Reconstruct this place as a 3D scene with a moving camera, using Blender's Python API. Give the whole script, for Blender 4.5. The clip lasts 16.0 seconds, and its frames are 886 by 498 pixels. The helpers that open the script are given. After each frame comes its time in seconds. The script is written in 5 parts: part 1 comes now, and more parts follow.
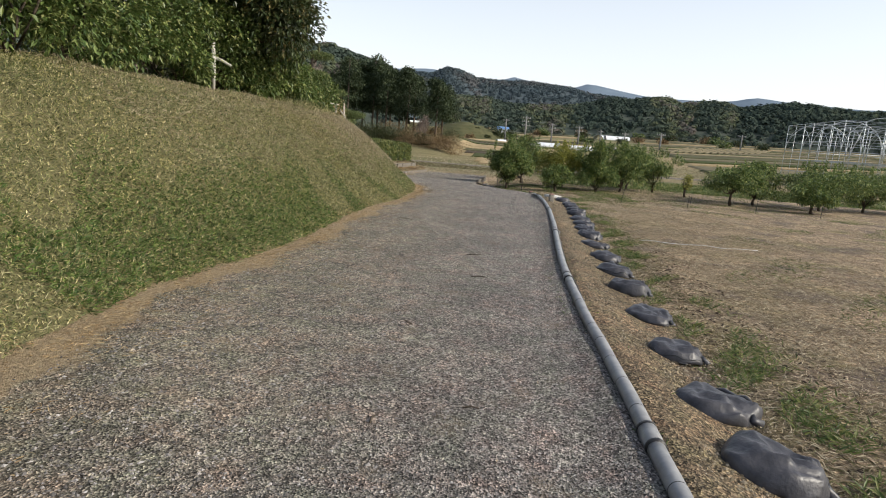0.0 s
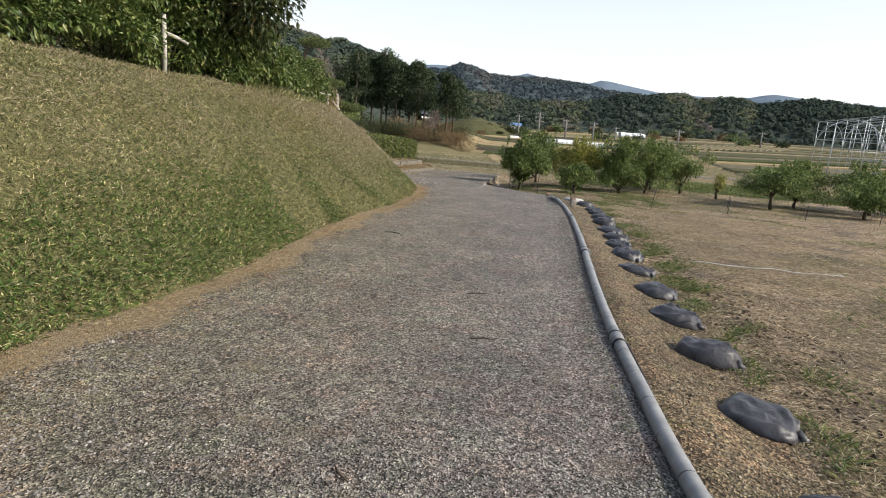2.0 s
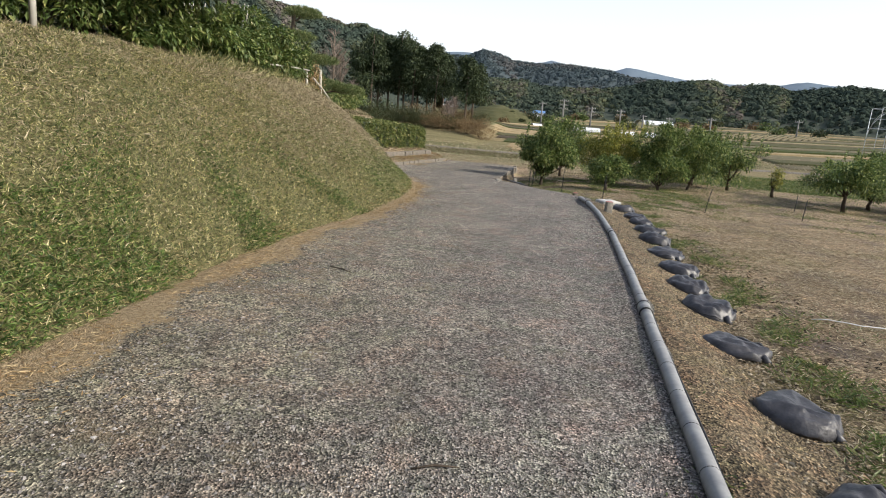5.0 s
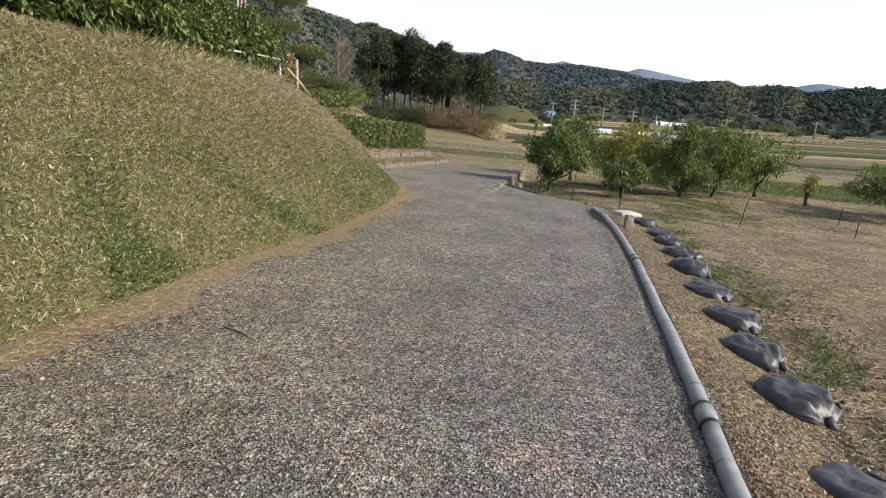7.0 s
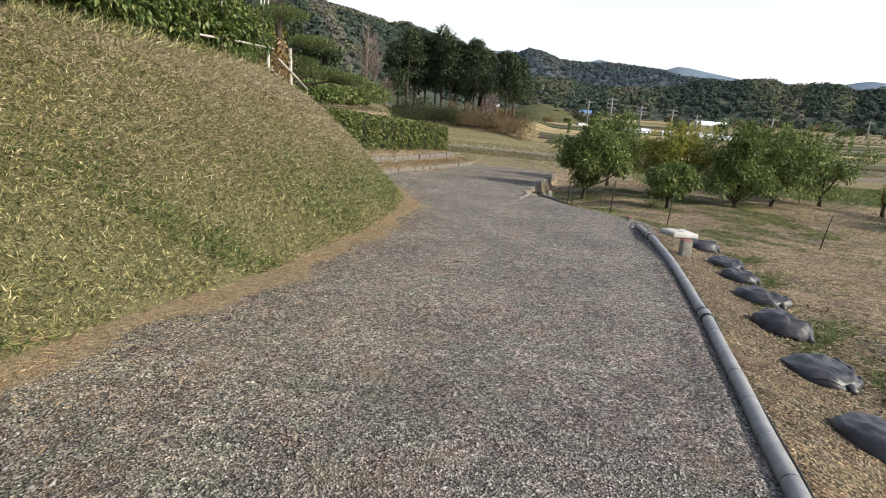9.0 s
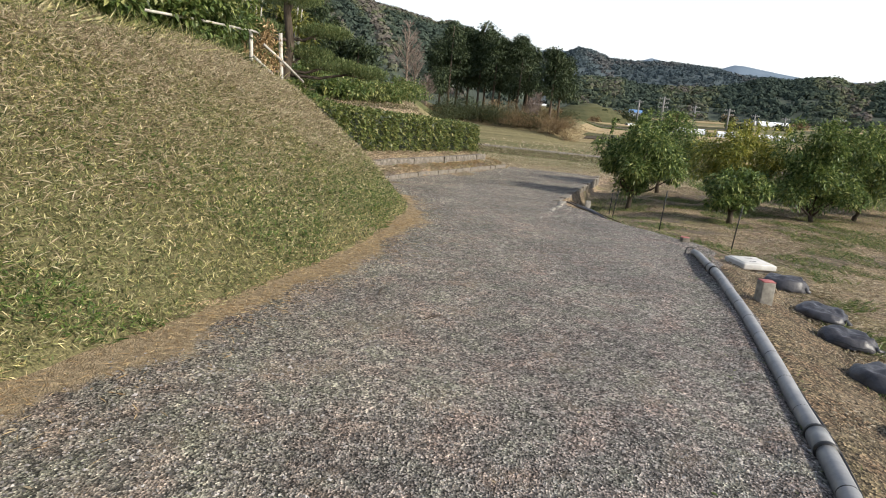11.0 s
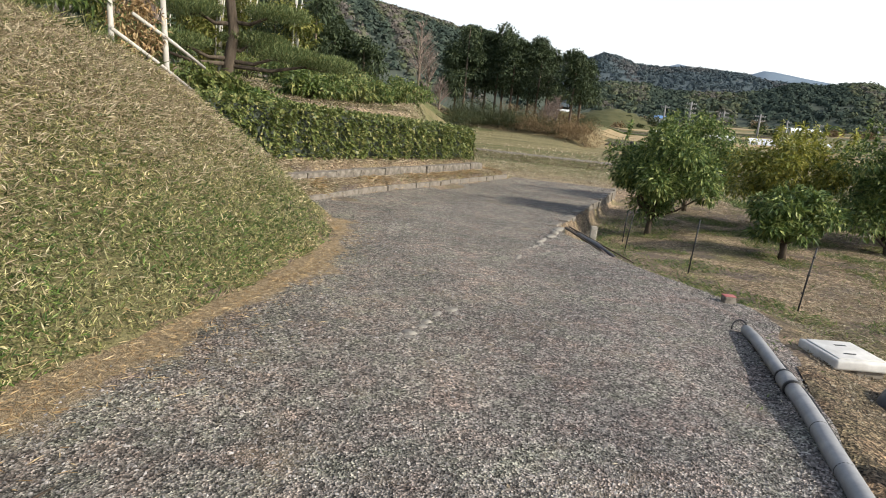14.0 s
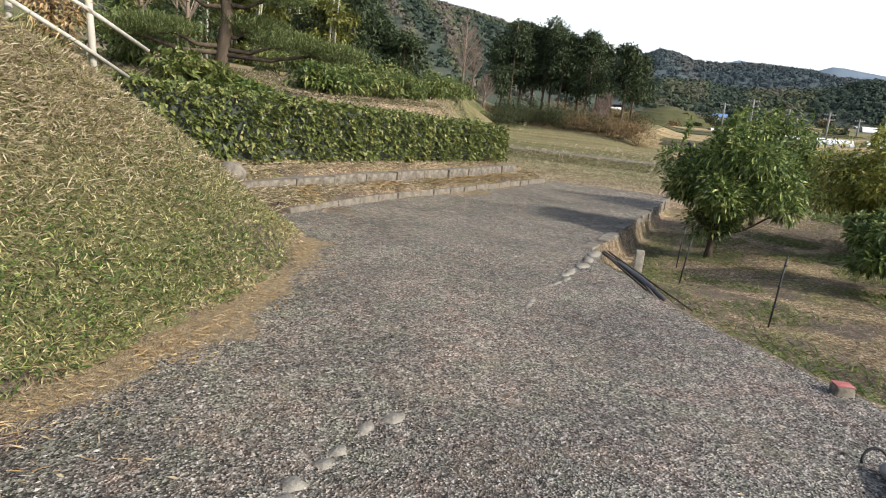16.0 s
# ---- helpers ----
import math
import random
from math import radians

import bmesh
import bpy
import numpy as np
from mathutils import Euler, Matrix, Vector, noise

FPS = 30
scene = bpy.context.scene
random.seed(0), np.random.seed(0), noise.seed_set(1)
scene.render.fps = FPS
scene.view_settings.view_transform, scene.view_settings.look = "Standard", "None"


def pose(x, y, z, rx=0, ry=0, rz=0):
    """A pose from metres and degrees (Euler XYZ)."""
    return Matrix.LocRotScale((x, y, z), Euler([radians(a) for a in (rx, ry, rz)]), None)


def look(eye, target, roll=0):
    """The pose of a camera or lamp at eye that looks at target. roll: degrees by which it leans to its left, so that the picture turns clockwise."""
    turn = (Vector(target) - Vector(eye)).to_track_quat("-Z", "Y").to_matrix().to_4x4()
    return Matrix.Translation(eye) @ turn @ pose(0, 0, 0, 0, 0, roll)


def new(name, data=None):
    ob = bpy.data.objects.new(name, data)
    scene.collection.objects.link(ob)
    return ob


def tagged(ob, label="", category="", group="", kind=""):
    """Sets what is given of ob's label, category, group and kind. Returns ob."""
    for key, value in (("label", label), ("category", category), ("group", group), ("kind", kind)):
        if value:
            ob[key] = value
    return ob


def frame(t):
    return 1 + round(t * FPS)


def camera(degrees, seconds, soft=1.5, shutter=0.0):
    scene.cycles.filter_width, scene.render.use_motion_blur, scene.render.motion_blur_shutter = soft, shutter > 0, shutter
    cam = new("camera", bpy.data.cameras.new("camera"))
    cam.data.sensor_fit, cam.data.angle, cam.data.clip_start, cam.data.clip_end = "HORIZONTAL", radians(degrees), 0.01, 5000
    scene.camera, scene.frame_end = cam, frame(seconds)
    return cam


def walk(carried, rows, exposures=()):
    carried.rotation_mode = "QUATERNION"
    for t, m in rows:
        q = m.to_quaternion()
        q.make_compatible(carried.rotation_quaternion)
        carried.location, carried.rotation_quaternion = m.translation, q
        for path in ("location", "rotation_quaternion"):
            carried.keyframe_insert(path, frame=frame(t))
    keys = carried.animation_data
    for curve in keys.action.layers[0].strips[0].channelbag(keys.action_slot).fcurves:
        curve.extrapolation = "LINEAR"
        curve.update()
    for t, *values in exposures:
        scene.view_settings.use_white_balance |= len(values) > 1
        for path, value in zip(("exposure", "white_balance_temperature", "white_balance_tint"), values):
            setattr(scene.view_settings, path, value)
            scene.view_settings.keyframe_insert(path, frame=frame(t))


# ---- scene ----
cam = camera(73.9, 16.0, soft=1.0)
METRES, EYE, TILT, LEAN, TURN = 17.2, 1.5, 0.0, 0.0, 5.9
ROWS = [
    (0.0, 0.0, 0.0, 0.0, 0.81, -10.53, -4.38),
    (0.5, 0.0047, 0.0357, -0.0009, 1.1, -10.72, -4.47),
    (1.0, 0.0029, 0.0703, -0.0016, 1.36, -10.72, -4.44),
    (1.5, 0.0092, 0.1069, -0.0012, 1.65, -10.95, -4.53),
    (2.0, 0.0102, 0.1421, -0.0016, 1.99, -10.95, -4.49),
    (2.5, 0.0194, 0.1761, -0.0006, 2.17, -11.13, -4.56),
    (3.0, 0.0179, 0.2111, -0.0012, 2.34, -11.31, -4.61),
    (3.5, 0.0229, 0.2452, -0.001, 2.75, -11.88, -4.66),
    (4.0, 0.0224, 0.2797, -0.0012, 3.37, -12.16, -4.71),
    (6.5, 0.0436, 0.4254, -0.0055, 4.76, -12.29, -4.76),
    (7.0, 0.0455, 0.4576, -0.0048, 5.14, -12.3, -4.89),
    (7.5, 0.0477, 0.4862, -0.0046, 5.66, -12.23, -4.82),
    (8.0, 0.0523, 0.5197, -0.0041, 6.19, -12.38, -4.9),
    (8.5, 0.0509, 0.5489, -0.003, 6.96, -12.38, -4.88),
    (9.0, 0.0562, 0.5785, -0.0039, 8.39, -12.65, -4.89),
    (11.5, 0.0755, 0.7236, -0.0045, 13.14, -12.95, -4.95),
    (12.0, 0.0814, 0.7515, -0.005, 13.12, -12.66, -4.94),
    (12.5, 0.0818, 0.7849, -0.0064, 13.16, -12.6, -5.04),
    (13.0, 0.0879, 0.8148, -0.0058, 13.61, -12.48, -5.02),
    (13.5, 0.0903, 0.8471, -0.0061, 14.11, -12.63, -5.27),
    (14.0, 0.091, 0.877, -0.0059, 15.09, -12.73, -5.16),
    (14.5, 0.0941, 0.906, -0.0055, 17.33, -13.0, -5.27),
    (15.0, 0.094, 0.9336, -0.0056, 18.41, -13.09, -5.21),
    (15.5, 0.0975, 0.963, -0.0047, 19.07, -13.28, -5.33),
    (16.0, 0.0929, 0.9904, -0.0048, 19.84, -13.37, -5.25),
]
walk(cam, [(t, pose(0, 0, EYE, TILT, LEAN, TURN) @ pose(METRES * x, METRES * y, METRES * z, 90 + pitch, roll, yaw)) for t, x, y, z, yaw, pitch, roll in ROWS],
     [(0.0, 0.16), (1.5, 0.24), (4.0, 0.32), (9.0, 0.38), (13.0, 0.43), (16.0, 0.47)])


# ---- world and sun ----
SUN_AZ, SUN_EL = 100.0, 32.0          # degrees clockwise from +y, and above the horizon
world = bpy.data.worlds.new("world")
scene.world = world
world.use_nodes = True
wn = world.node_tree
sky = wn.nodes.new("ShaderNodeTexSky")
sky.sky_type, sky.sun_disc = "NISHITA", False
sky.sun_elevation, sky.sun_rotation = radians(SUN_EL), radians(SUN_AZ)
sky.air_density, sky.dust_density, sky.ozone_density = 1.0, 2.0, 1.0
# thin bright haze, thickest towards the horizon
tc = wn.nodes.new("ShaderNodeTexCoord")
sep = wn.nodes.new("ShaderNodeSeparateXYZ")
wn.links.new(tc.outputs["Generated"], sep.inputs[0])
haze = wn.nodes.new("ShaderNodeValToRGB")
haze.color_ramp.elements[0].position, haze.color_ramp.elements[0].color = 0.0, (0.72, 0.72, 0.72, 1)
haze.color_ramp.elements[1].position, haze.color_ramp.elements[1].color = 0.55, (0.12, 0.12, 0.12, 1)
wn.links.new(sep.outputs["Z"], haze.inputs[0])
veil = wn.nodes.new("ShaderNodeMix")
veil.data_type = "RGBA"
wn.links.new(haze.outputs[0], veil.inputs[0])
wn.links.new(sky.outputs[0], veil.inputs[6])
veil.inputs[7].default_value = (7.7, 7.8, 7.9, 1)
wn.links.new(veil.outputs[2], wn.nodes["Background"].inputs[0])
wn.nodes["Background"].inputs[1].default_value = 0.15
sun = new("sun", bpy.data.lights.new("sun", "SUN"))
sun.data.energy, sun.data.angle, sun.data.color = 3.9, radians(1.5), (1.0, 0.935, 0.81)
sa, se = radians(SUN_AZ), radians(SUN_EL)
sun.matrix_world = look((30 * math.sin(sa), 30 * math.cos(sa), 30), (30 * math.sin(sa) - 10 * math.sin(sa) * math.cos(se), 30 * math.cos(sa) - 10 * math.cos(sa) * math.cos(se), 30 - 10 * math.sin(se)))

rng = np.random.default_rng(7)


# ---- materials ----
def material(name, rough=0.8, metal=0.0, spec=0.3):
    m = bpy.data.materials.new(name)
    m.use_nodes = True
    n = m.node_tree.nodes
    b = n["Principled BSDF"]
    b.inputs["Roughness"].default_value, b.inputs["Metallic"].default_value = rough, metal
    b.inputs["Specular IOR Level"].default_value = spec
    return m, m.node_tree, b


def ramp(nt, fac, stops, constant=False):
    r = nt.nodes.new("ShaderNodeValToRGB")
    e = r.color_ramp.elements
    while len(e) > 1:
        e.remove(e[-1])
    e[0].position, e[0].color = stops[0][0], (*stops[0][1], 1)
    for p, c in stops[1:]:
        x = e.new(p)
        x.color = (*c, 1)
    if constant:
        r.color_ramp.interpolation = "CONSTANT"
    nt.links.new(fac, r.inputs[0])
    return r.outputs[0]


def coords(nt, scale=(1, 1, 1), space="Object"):
    t = nt.nodes.new("ShaderNodeTexCoord")
    m = nt.nodes.new("ShaderNodeMapping")
    m.inputs["Scale"].default_value = scale
    nt.links.new(t.outputs[space], m.inputs[0])
    return m.outputs[0]


def noise_tex(nt, vec, scale, detail=4.0, rough=0.55):
    t = nt.nodes.new("ShaderNodeTexNoise")
    t.inputs["Scale"].default_value, t.inputs["Detail"].default_value, t.inputs["Roughness"].default_value = scale, detail, rough
    nt.links.new(vec, t.inputs["Vector"])
    return t.outputs[0]


def voronoi(nt, vec, scale, out="Color"):
    t = nt.nodes.new("ShaderNodeTexVoronoi")
    t.inputs["Scale"].default_value = scale
    nt.links.new(vec, t.inputs["Vector"])
    return t.outputs[out]


def mix(nt, fac, a, b, mode="MIX"):
    x = nt.nodes.new("ShaderNodeMix")
    x.data_type, x.blend_type = "RGBA", mode
    for sock, v in ((x.inputs[0], fac), (x.inputs[6], a), (x.inputs[7], b)):
        if isinstance(v, (int, float)):
            sock.default_value = v
        elif isinstance(v, tuple):
            sock.default_value = (*v, 1)
        else:
            nt.links.new(v, sock)
    return x.outputs[2]


def bump(nt, b, height, strength, dist):
    x = nt.nodes.new("ShaderNodeBump")
    x.inputs["Strength"].default_value, x.inputs["Distance"].default_value = strength, dist
    nt.links.new(height, x.inputs["Height"])
    nt.links.new(x.outputs[0], b.inputs["Normal"])


def leaf_material(name, stops, trans=0.25, rough=0.5, patch=None, patch_scale=0.6, tuft=0.0):
    """Leaves and blades: a colour for each leaf, with slow patches over the plant."""
    m, nt, b = material(name, rough, 0, 0.4)
    g = nt.nodes.new("ShaderNodeNewGeometry")
    c = ramp(nt, g.outputs["Random Per Island"], stops)
    if patch:
        f = ramp(nt, noise_tex(nt, coords(nt), patch_scale, 3), [(0.42, (0, 0, 0)), (0.68, (1, 1, 1))])
        c = mix(nt, f, c, mix(nt, 1.0, c, patch, "MULTIPLY"))
    if tuft:
        f = ramp(nt, noise_tex(nt, coords(nt), tuft, 3, 0.6), [(0.36, (0.38, 0.42, 0.36)), (0.5, (0.95, 0.95, 0.95)), (0.64, (1.6, 1.56, 1.45))])
        c = mix(nt, 1.0, c, f, "MULTIPLY")
    nt.links.new(c, b.inputs["Base Color"])
    t = nt.nodes.new("ShaderNodeBsdfTranslucent")
    nt.links.new(c, t.inputs[0])
    mx = nt.nodes.new("ShaderNodeMixShader")
    mx.inputs[0].default_value = trans
    nt.links.new(b.outputs[0], mx.inputs[1])
    nt.links.new(t.outputs[0], mx.inputs[2])
    nt.links.new(mx.outputs[0], nt.nodes["Material Output"].inputs[0])
    return m


def wood_material(name, stops):
    """Woodland seen from far: one tone for each tree."""
    m, nt, b = material(name, 1.0, 0, 0.0)
    a = nt.nodes.new("ShaderNodeAttribute")
    a.attribute_name = "tone"
    v = coords(nt)
    c = mix(nt, 1.0, ramp(nt, a.outputs["Fac"], stops), ramp(nt, noise_tex(nt, v, 0.9, 5, 0.75), [(0.3, (0.65, 0.65, 0.65)), (0.7, (1.35, 1.35, 1.3))]), "MULTIPLY")
    nt.links.new(c, b.inputs["Base Color"])
    return m


def plain(name, a, b2, scale=6.0, rough=0.8, metal=0.0, spec=0.3, bump_at=40.0, bump_k=0.3, dist=0.004, squash=(1, 1, 1)):
    """A surface of two tones in patches with fine relief."""
    m, nt, b = material(name, rough, metal, spec)
    v = coords(nt, squash)
    c = ramp(nt, noise_tex(nt, v, scale, 6, 0.65), [(0.3, a), (0.7, b2)])
    nt.links.new(c, b.inputs["Base Color"])
    bump(nt, b, noise_tex(nt, v, bump_at, 4), bump_k, dist)
    return m


def gravel_material(name="gravel", tint=(1.0, 1.0, 1.0), scale=92.0):
    m, nt, b = material(name, 0.9, 0, 0.25)
    v = coords(nt)
    cell = voronoi(nt, v, scale)
    grain = ramp(nt, cell, [(0.0, (0.018, 0.017, 0.016)), (0.26, (0.075, 0.07, 0.066)), (0.62, (0.255, 0.236, 0.222)), (1.0, (0.62, 0.58, 0.55))])
    slow = ramp(nt, noise_tex(nt, v, 0.9, 5, 0.6), [(0.35, (0.78, 0.77, 0.77)), (0.65, (1.2, 1.17, 1.12))])
    c = mix(nt, 1.0, grain, slow, "MULTIPLY")
    lump = ramp(nt, voronoi(nt, v, 31.0), [(0.0, (0.5, 0.5, 0.5)), (0.5, (1.0, 1.0, 1.0)), (1.0, (1.5, 1.48, 1.45))])
    c = mix(nt, 0.75, c, mix(nt, 1.0, c, lump, "MULTIPLY"))
    clump = ramp(nt, noise_tex(nt, v, 9.0, 8, 0.8), [(0.32, (0.6, 0.6, 0.6)), (0.5, (0.97, 0.97, 0.97)), (0.68, (1.36, 1.34, 1.3))])
    c = mix(nt, 1.0, c, clump, "MULTIPLY")
    hue = ramp(nt, noise_tex(nt, v, 3.7, 5, 0.7), [(0.35, (0.94, 1.02, 0.93)), (0.5, (1.0, 1.0, 1.0)), (0.65, (1.12, 0.98, 0.94))])
    c = mix(nt, 1.0, c, hue, "MULTIPLY")
    c = mix(nt, 1.0, c, tint, "MULTIPLY")
    sand = ramp(nt, noise_tex(nt, v, 2.2, 6, 0.7), [(0.55, (0, 0, 0)), (0.75, (0.55, 0.55, 0.55))])
    c = mix(nt, sand, c, (0.3, 0.235, 0.165))
    a = nt.nodes.new("ShaderNodeAttribute")
    a.attribute_name = "dirt"
    edge = nt.nodes.new("ShaderNodeMath")
    edge.operation = "ADD"
    nt.links.new(a.outputs["Fac"], edge.inputs[0])
    nt.links.new(noise_tex(nt, v, 5.0, 6, 0.75), edge.inputs[1])
    straw = ramp(nt, noise_tex(nt, v, 30.0, 4), [(0.3, (0.19, 0.14, 0.08)), (0.7, (0.44, 0.34, 0.21))])
    d = nt.nodes.new("ShaderNodeAttribute")
    d.attribute_name = "dust"
    c = mix(nt, d.outputs["Fac"], c, mix(nt, 1.0, c, (1.0, 0.97, 0.8), "MULTIPLY"))
    c = mix(nt, ramp(nt, edge.outputs[0], [(0.8, (0, 0, 0)), (1.22, (1, 1, 1))]), c, straw)
    nt.links.new(c, b.inputs["Base Color"])
    relief = nt.nodes.new("ShaderNodeMath")
    relief.operation = "MULTIPLY_ADD"
    nt.links.new(noise_tex(nt, v, 13.0, 6, 0.75), relief.inputs[0])
    relief.inputs[1].default_value = 1.5
    nt.links.new(voronoi(nt, v, scale, "Distance"), relief.inputs[2])
    bump(nt, b, relief.outputs[0], 1.0, 0.02)
    return m


def ground_material():
    """Mown dry field near by, parcels of fields further off."""
    m, nt, b = material("dry_field", 0.95, 0, 0.15)
    v = coords(nt)
    fine = ramp(nt, noise_tex(nt, coords(nt, (1, 1.6, 1)), 28.0, 6, 0.7), [(0.32, (0.05, 0.039, 0.029)), (0.5, (0.26, 0.199, 0.14)), (0.68, (0.62, 0.5, 0.36))])
    green = ramp(nt, noise_tex(nt, v, 0.55, 5, 0.65), [(0.5, (0, 0, 0)), (0.66, (0.7, 0.7, 0.7))])
    c = mix(nt, green, fine, ramp(nt, noise_tex(nt, v, 18.0, 5), [(0.3, (0.07, 0.08, 0.03)), (0.7, (0.2, 0.21, 0.08))]))
    c = mix(nt, 1.0, c, ramp(nt, noise_tex(nt, v, 11.0, 8, 0.85), [(0.3, (0.45, 0.45, 0.45)), (0.7, (1.55, 1.52, 1.45))]), "MULTIPLY")
    swath = ramp(nt, noise_tex(nt, coords(nt, (1, 2.2, 1)), 1.7, 7, 0.75), [(0.33, (0.55, 0.53, 0.52)), (0.5, (1.0, 1.0, 1.0)), (0.66, (1.45, 1.42, 1.35))])
    c = mix(nt, 1.0, c, swath, "MULTIPLY")
    crumb = ramp(nt, voronoi(nt, v, 46.0), [(0.0, (0.45, 0.44, 0.43)), (0.5, (1.0, 1.0, 1.0)), (1.0, (1.6, 1.56, 1.5))])
    c = mix(nt, 1.0, c, crumb, "MULTIPLY")
    bare = ramp(nt, noise_tex(nt, v, 0.9, 4, 0.6), [(0.5, (0, 0, 0)), (0.64, (0.85, 0.85, 0.85))])
    c = mix(nt, bare, c, ramp(nt, noise_tex(nt, v, 40.0, 5), [(0.3, (0.05, 0.04, 0.036)), (0.7, (0.2, 0.162, 0.145))]))
    w = nt.nodes.new("ShaderNodeAttribute")
    w.attribute_name = "turned"
    damp = nt.nodes.new("ShaderNodeMath")
    damp.operation = "MULTIPLY_ADD"
    nt.links.new(noise_tex(nt, v, 2.6, 6, 0.7), damp.inputs[0])
    damp.inputs[1].default_value = 1.5
    nt.links.new(w.outputs["Fac"], damp.inputs[2])
    c = mix(nt, ramp(nt, damp.outputs[0], [(1.05, (0, 0, 0)), (1.4, (0.9, 0.9, 0.9))]), c, ramp(nt, noise_tex(nt, v, 24.0, 6, 0.7), [(0.3, (0.022, 0.016, 0.011)), (0.7, (0.12, 0.085, 0.055))]))
    parcel = voronoi(nt, coords(nt, (0.02, 0.11, 0)), 1.0)
    far = ramp(nt, parcel, [(0.0, (0.27, 0.205, 0.11)), (0.22, (0.1, 0.105, 0.04)), (0.42, (0.17, 0.15, 0.075)), (0.58, (0.075, 0.095, 0.03)), (0.72, (0.21, 0.165, 0.09)), (0.86, (0.11, 0.1, 0.05))], True)
    far = mix(nt, 0.4, far, ramp(nt, noise_tex(nt, coords(nt, (0.05, 0.9, 0)), 1.2, 6, 0.7), [(0.35, (0.06, 0.065, 0.03)), (0.65, (0.33, 0.27, 0.16))]))
    far = mix(nt, 0.5, far, mix(nt, 1.0, far, ramp(nt, noise_tex(nt, v, 3.0, 5, 0.8), [(0.3, (0.4, 0.4, 0.4)), (0.7, (1.7, 1.7, 1.6))]), "MULTIPLY"))
    a = nt.nodes.new("ShaderNodeAttribute")
    a.attribute_name = "far"
    c = mix(nt, a.outputs["Fac"], c, far)
    nt.links.new(c, b.inputs["Base Color"])
    bump(nt, b, noise_tex(nt, v, 22.0, 7, 0.75), 1.0, 0.045)
    return m


M_GRAVEL, M_GROUND = gravel_material(), ground_material()
M_STONE = leaf_material("gravel_stone", [(0.0, (0.05, 0.046, 0.042)), (0.4, (0.145, 0.133, 0.125)), (0.8, (0.27, 0.25, 0.232)), (1.0, (0.44, 0.41, 0.385))], 0.0, 0.9)
M_SLOPE = plain("slope_soil", (0.018, 0.018, 0.009), (0.22, 0.2, 0.1), 70, 0.95, 0, 0.1)
M_SASA = leaf_material("bamboo_grass_leaf", [(0.0, (0.04, 0.066, 0.018)), (0.32, (0.14, 0.165, 0.055)), (0.6, (0.31, 0.305, 0.14)), (0.88, (0.45, 0.41, 0.23)), (1.0, (0.62, 0.56, 0.37))], 0.25, 0.5, (1.07, 1.02, 0.92), 0.7, 17.0)
M_SASA_GREEN = leaf_material("fresh_grass_leaf", [(0.0, (0.045, 0.095, 0.022)), (0.5, (0.095, 0.165, 0.036)), (1.0, (0.21, 0.26, 0.08))], 0.3, 0.5, None, 0.6, 15.0)
M_WEED = leaf_material("weed_leaf", [(0.0, (0.05, 0.085, 0.024)), (0.5, (0.12, 0.17, 0.045)), (1.0, (0.28, 0.29, 0.1))], 0.3, 0.5)
M_STRAW = leaf_material("straw", [(0.0, (0.16, 0.123, 0.075)), (0.5, (0.38, 0.305, 0.2)), (1.0, (0.66, 0.58, 0.42))], 0.2, 0.7)
M_LITTER = leaf_material("litter", [(0.0, (0.07, 0.055, 0.035)), (0.35, (0.17, 0.135, 0.08)), (0.65, (0.15, 0.16, 0.06)), (0.85, (0.33, 0.27, 0.17)), (1.0, (0.55, 0.49, 0.36))], 0.2, 0.7)
M_RUST = leaf_material("dead_grass", [(0.0, (0.2, 0.125, 0.06)), (0.5, (0.38, 0.26, 0.125)), (1.0, (0.58, 0.45, 0.26))], 0.2, 0.7)
M_CITRUS = leaf_material("citrus_leaf", [(0.0, (0.04, 0.072, 0.02)), (0.55, (0.115, 0.175, 0.046)), (0.85, (0.26, 0.315, 0.09)), (1.0, (0.44, 0.46, 0.17))], 0.22, 0.5)
M_CITRUS_Y = leaf_material("yellowing_citrus_leaf", [(0.0, (0.11, 0.135, 0.03)), (0.5, (0.26, 0.275, 0.055)), (1.0, (0.5, 0.45, 0.1))], 0.25, 0.4)
M_BUSH = leaf_material("bush_leaf", [(0.0, (0.042, 0.075, 0.02)), (0.5, (0.095, 0.145, 0.038)), (0.85, (0.18, 0.225, 0.07)), (1.0, (0.32, 0.33, 0.14))], 0.25, 0.42, (1.12, 1.05, 0.9), 0.5)
M_DARK = leaf_material("evergreen_leaf", [(0.0, (0.025, 0.04, 0.014)), (0.7, (0.055, 0.075, 0.025)), (1.0, (0.16, 0.13, 0.05))], 0.2, 0.45)
M_HEDGE = leaf_material("hedge_leaf", [(0.0, (0.055, 0.078, 0.022)), (0.5, (0.13, 0.165, 0.046)), (0.85, (0.24, 0.26, 0.085)), (1.0, (0.42, 0.38, 0.17))], 0.22, 0.4)
M_CEDAR = leaf_material("cedar_foliage", [(0.0, (0.028, 0.046, 0.022)), (0.7, (0.055, 0.08, 0.034)), (1.0, (0.1, 0.125, 0.055))], 0.15, 0.7)
M_PINE = leaf_material("pine_needles", [(0.0, (0.06, 0.09, 0.03)), (0.6, (0.13, 0.17, 0.06)), (1.0, (0.24, 0.26, 0.1))], 0.2, 0.6)
M_BAMBOO = leaf_material("bamboo_foliage", [(0.0, (0.07, 0.09, 0.02)), (0.6, (0.16, 0.175, 0.04)), (1.0, (0.3, 0.28, 0.08))], 0.25, 0.6)
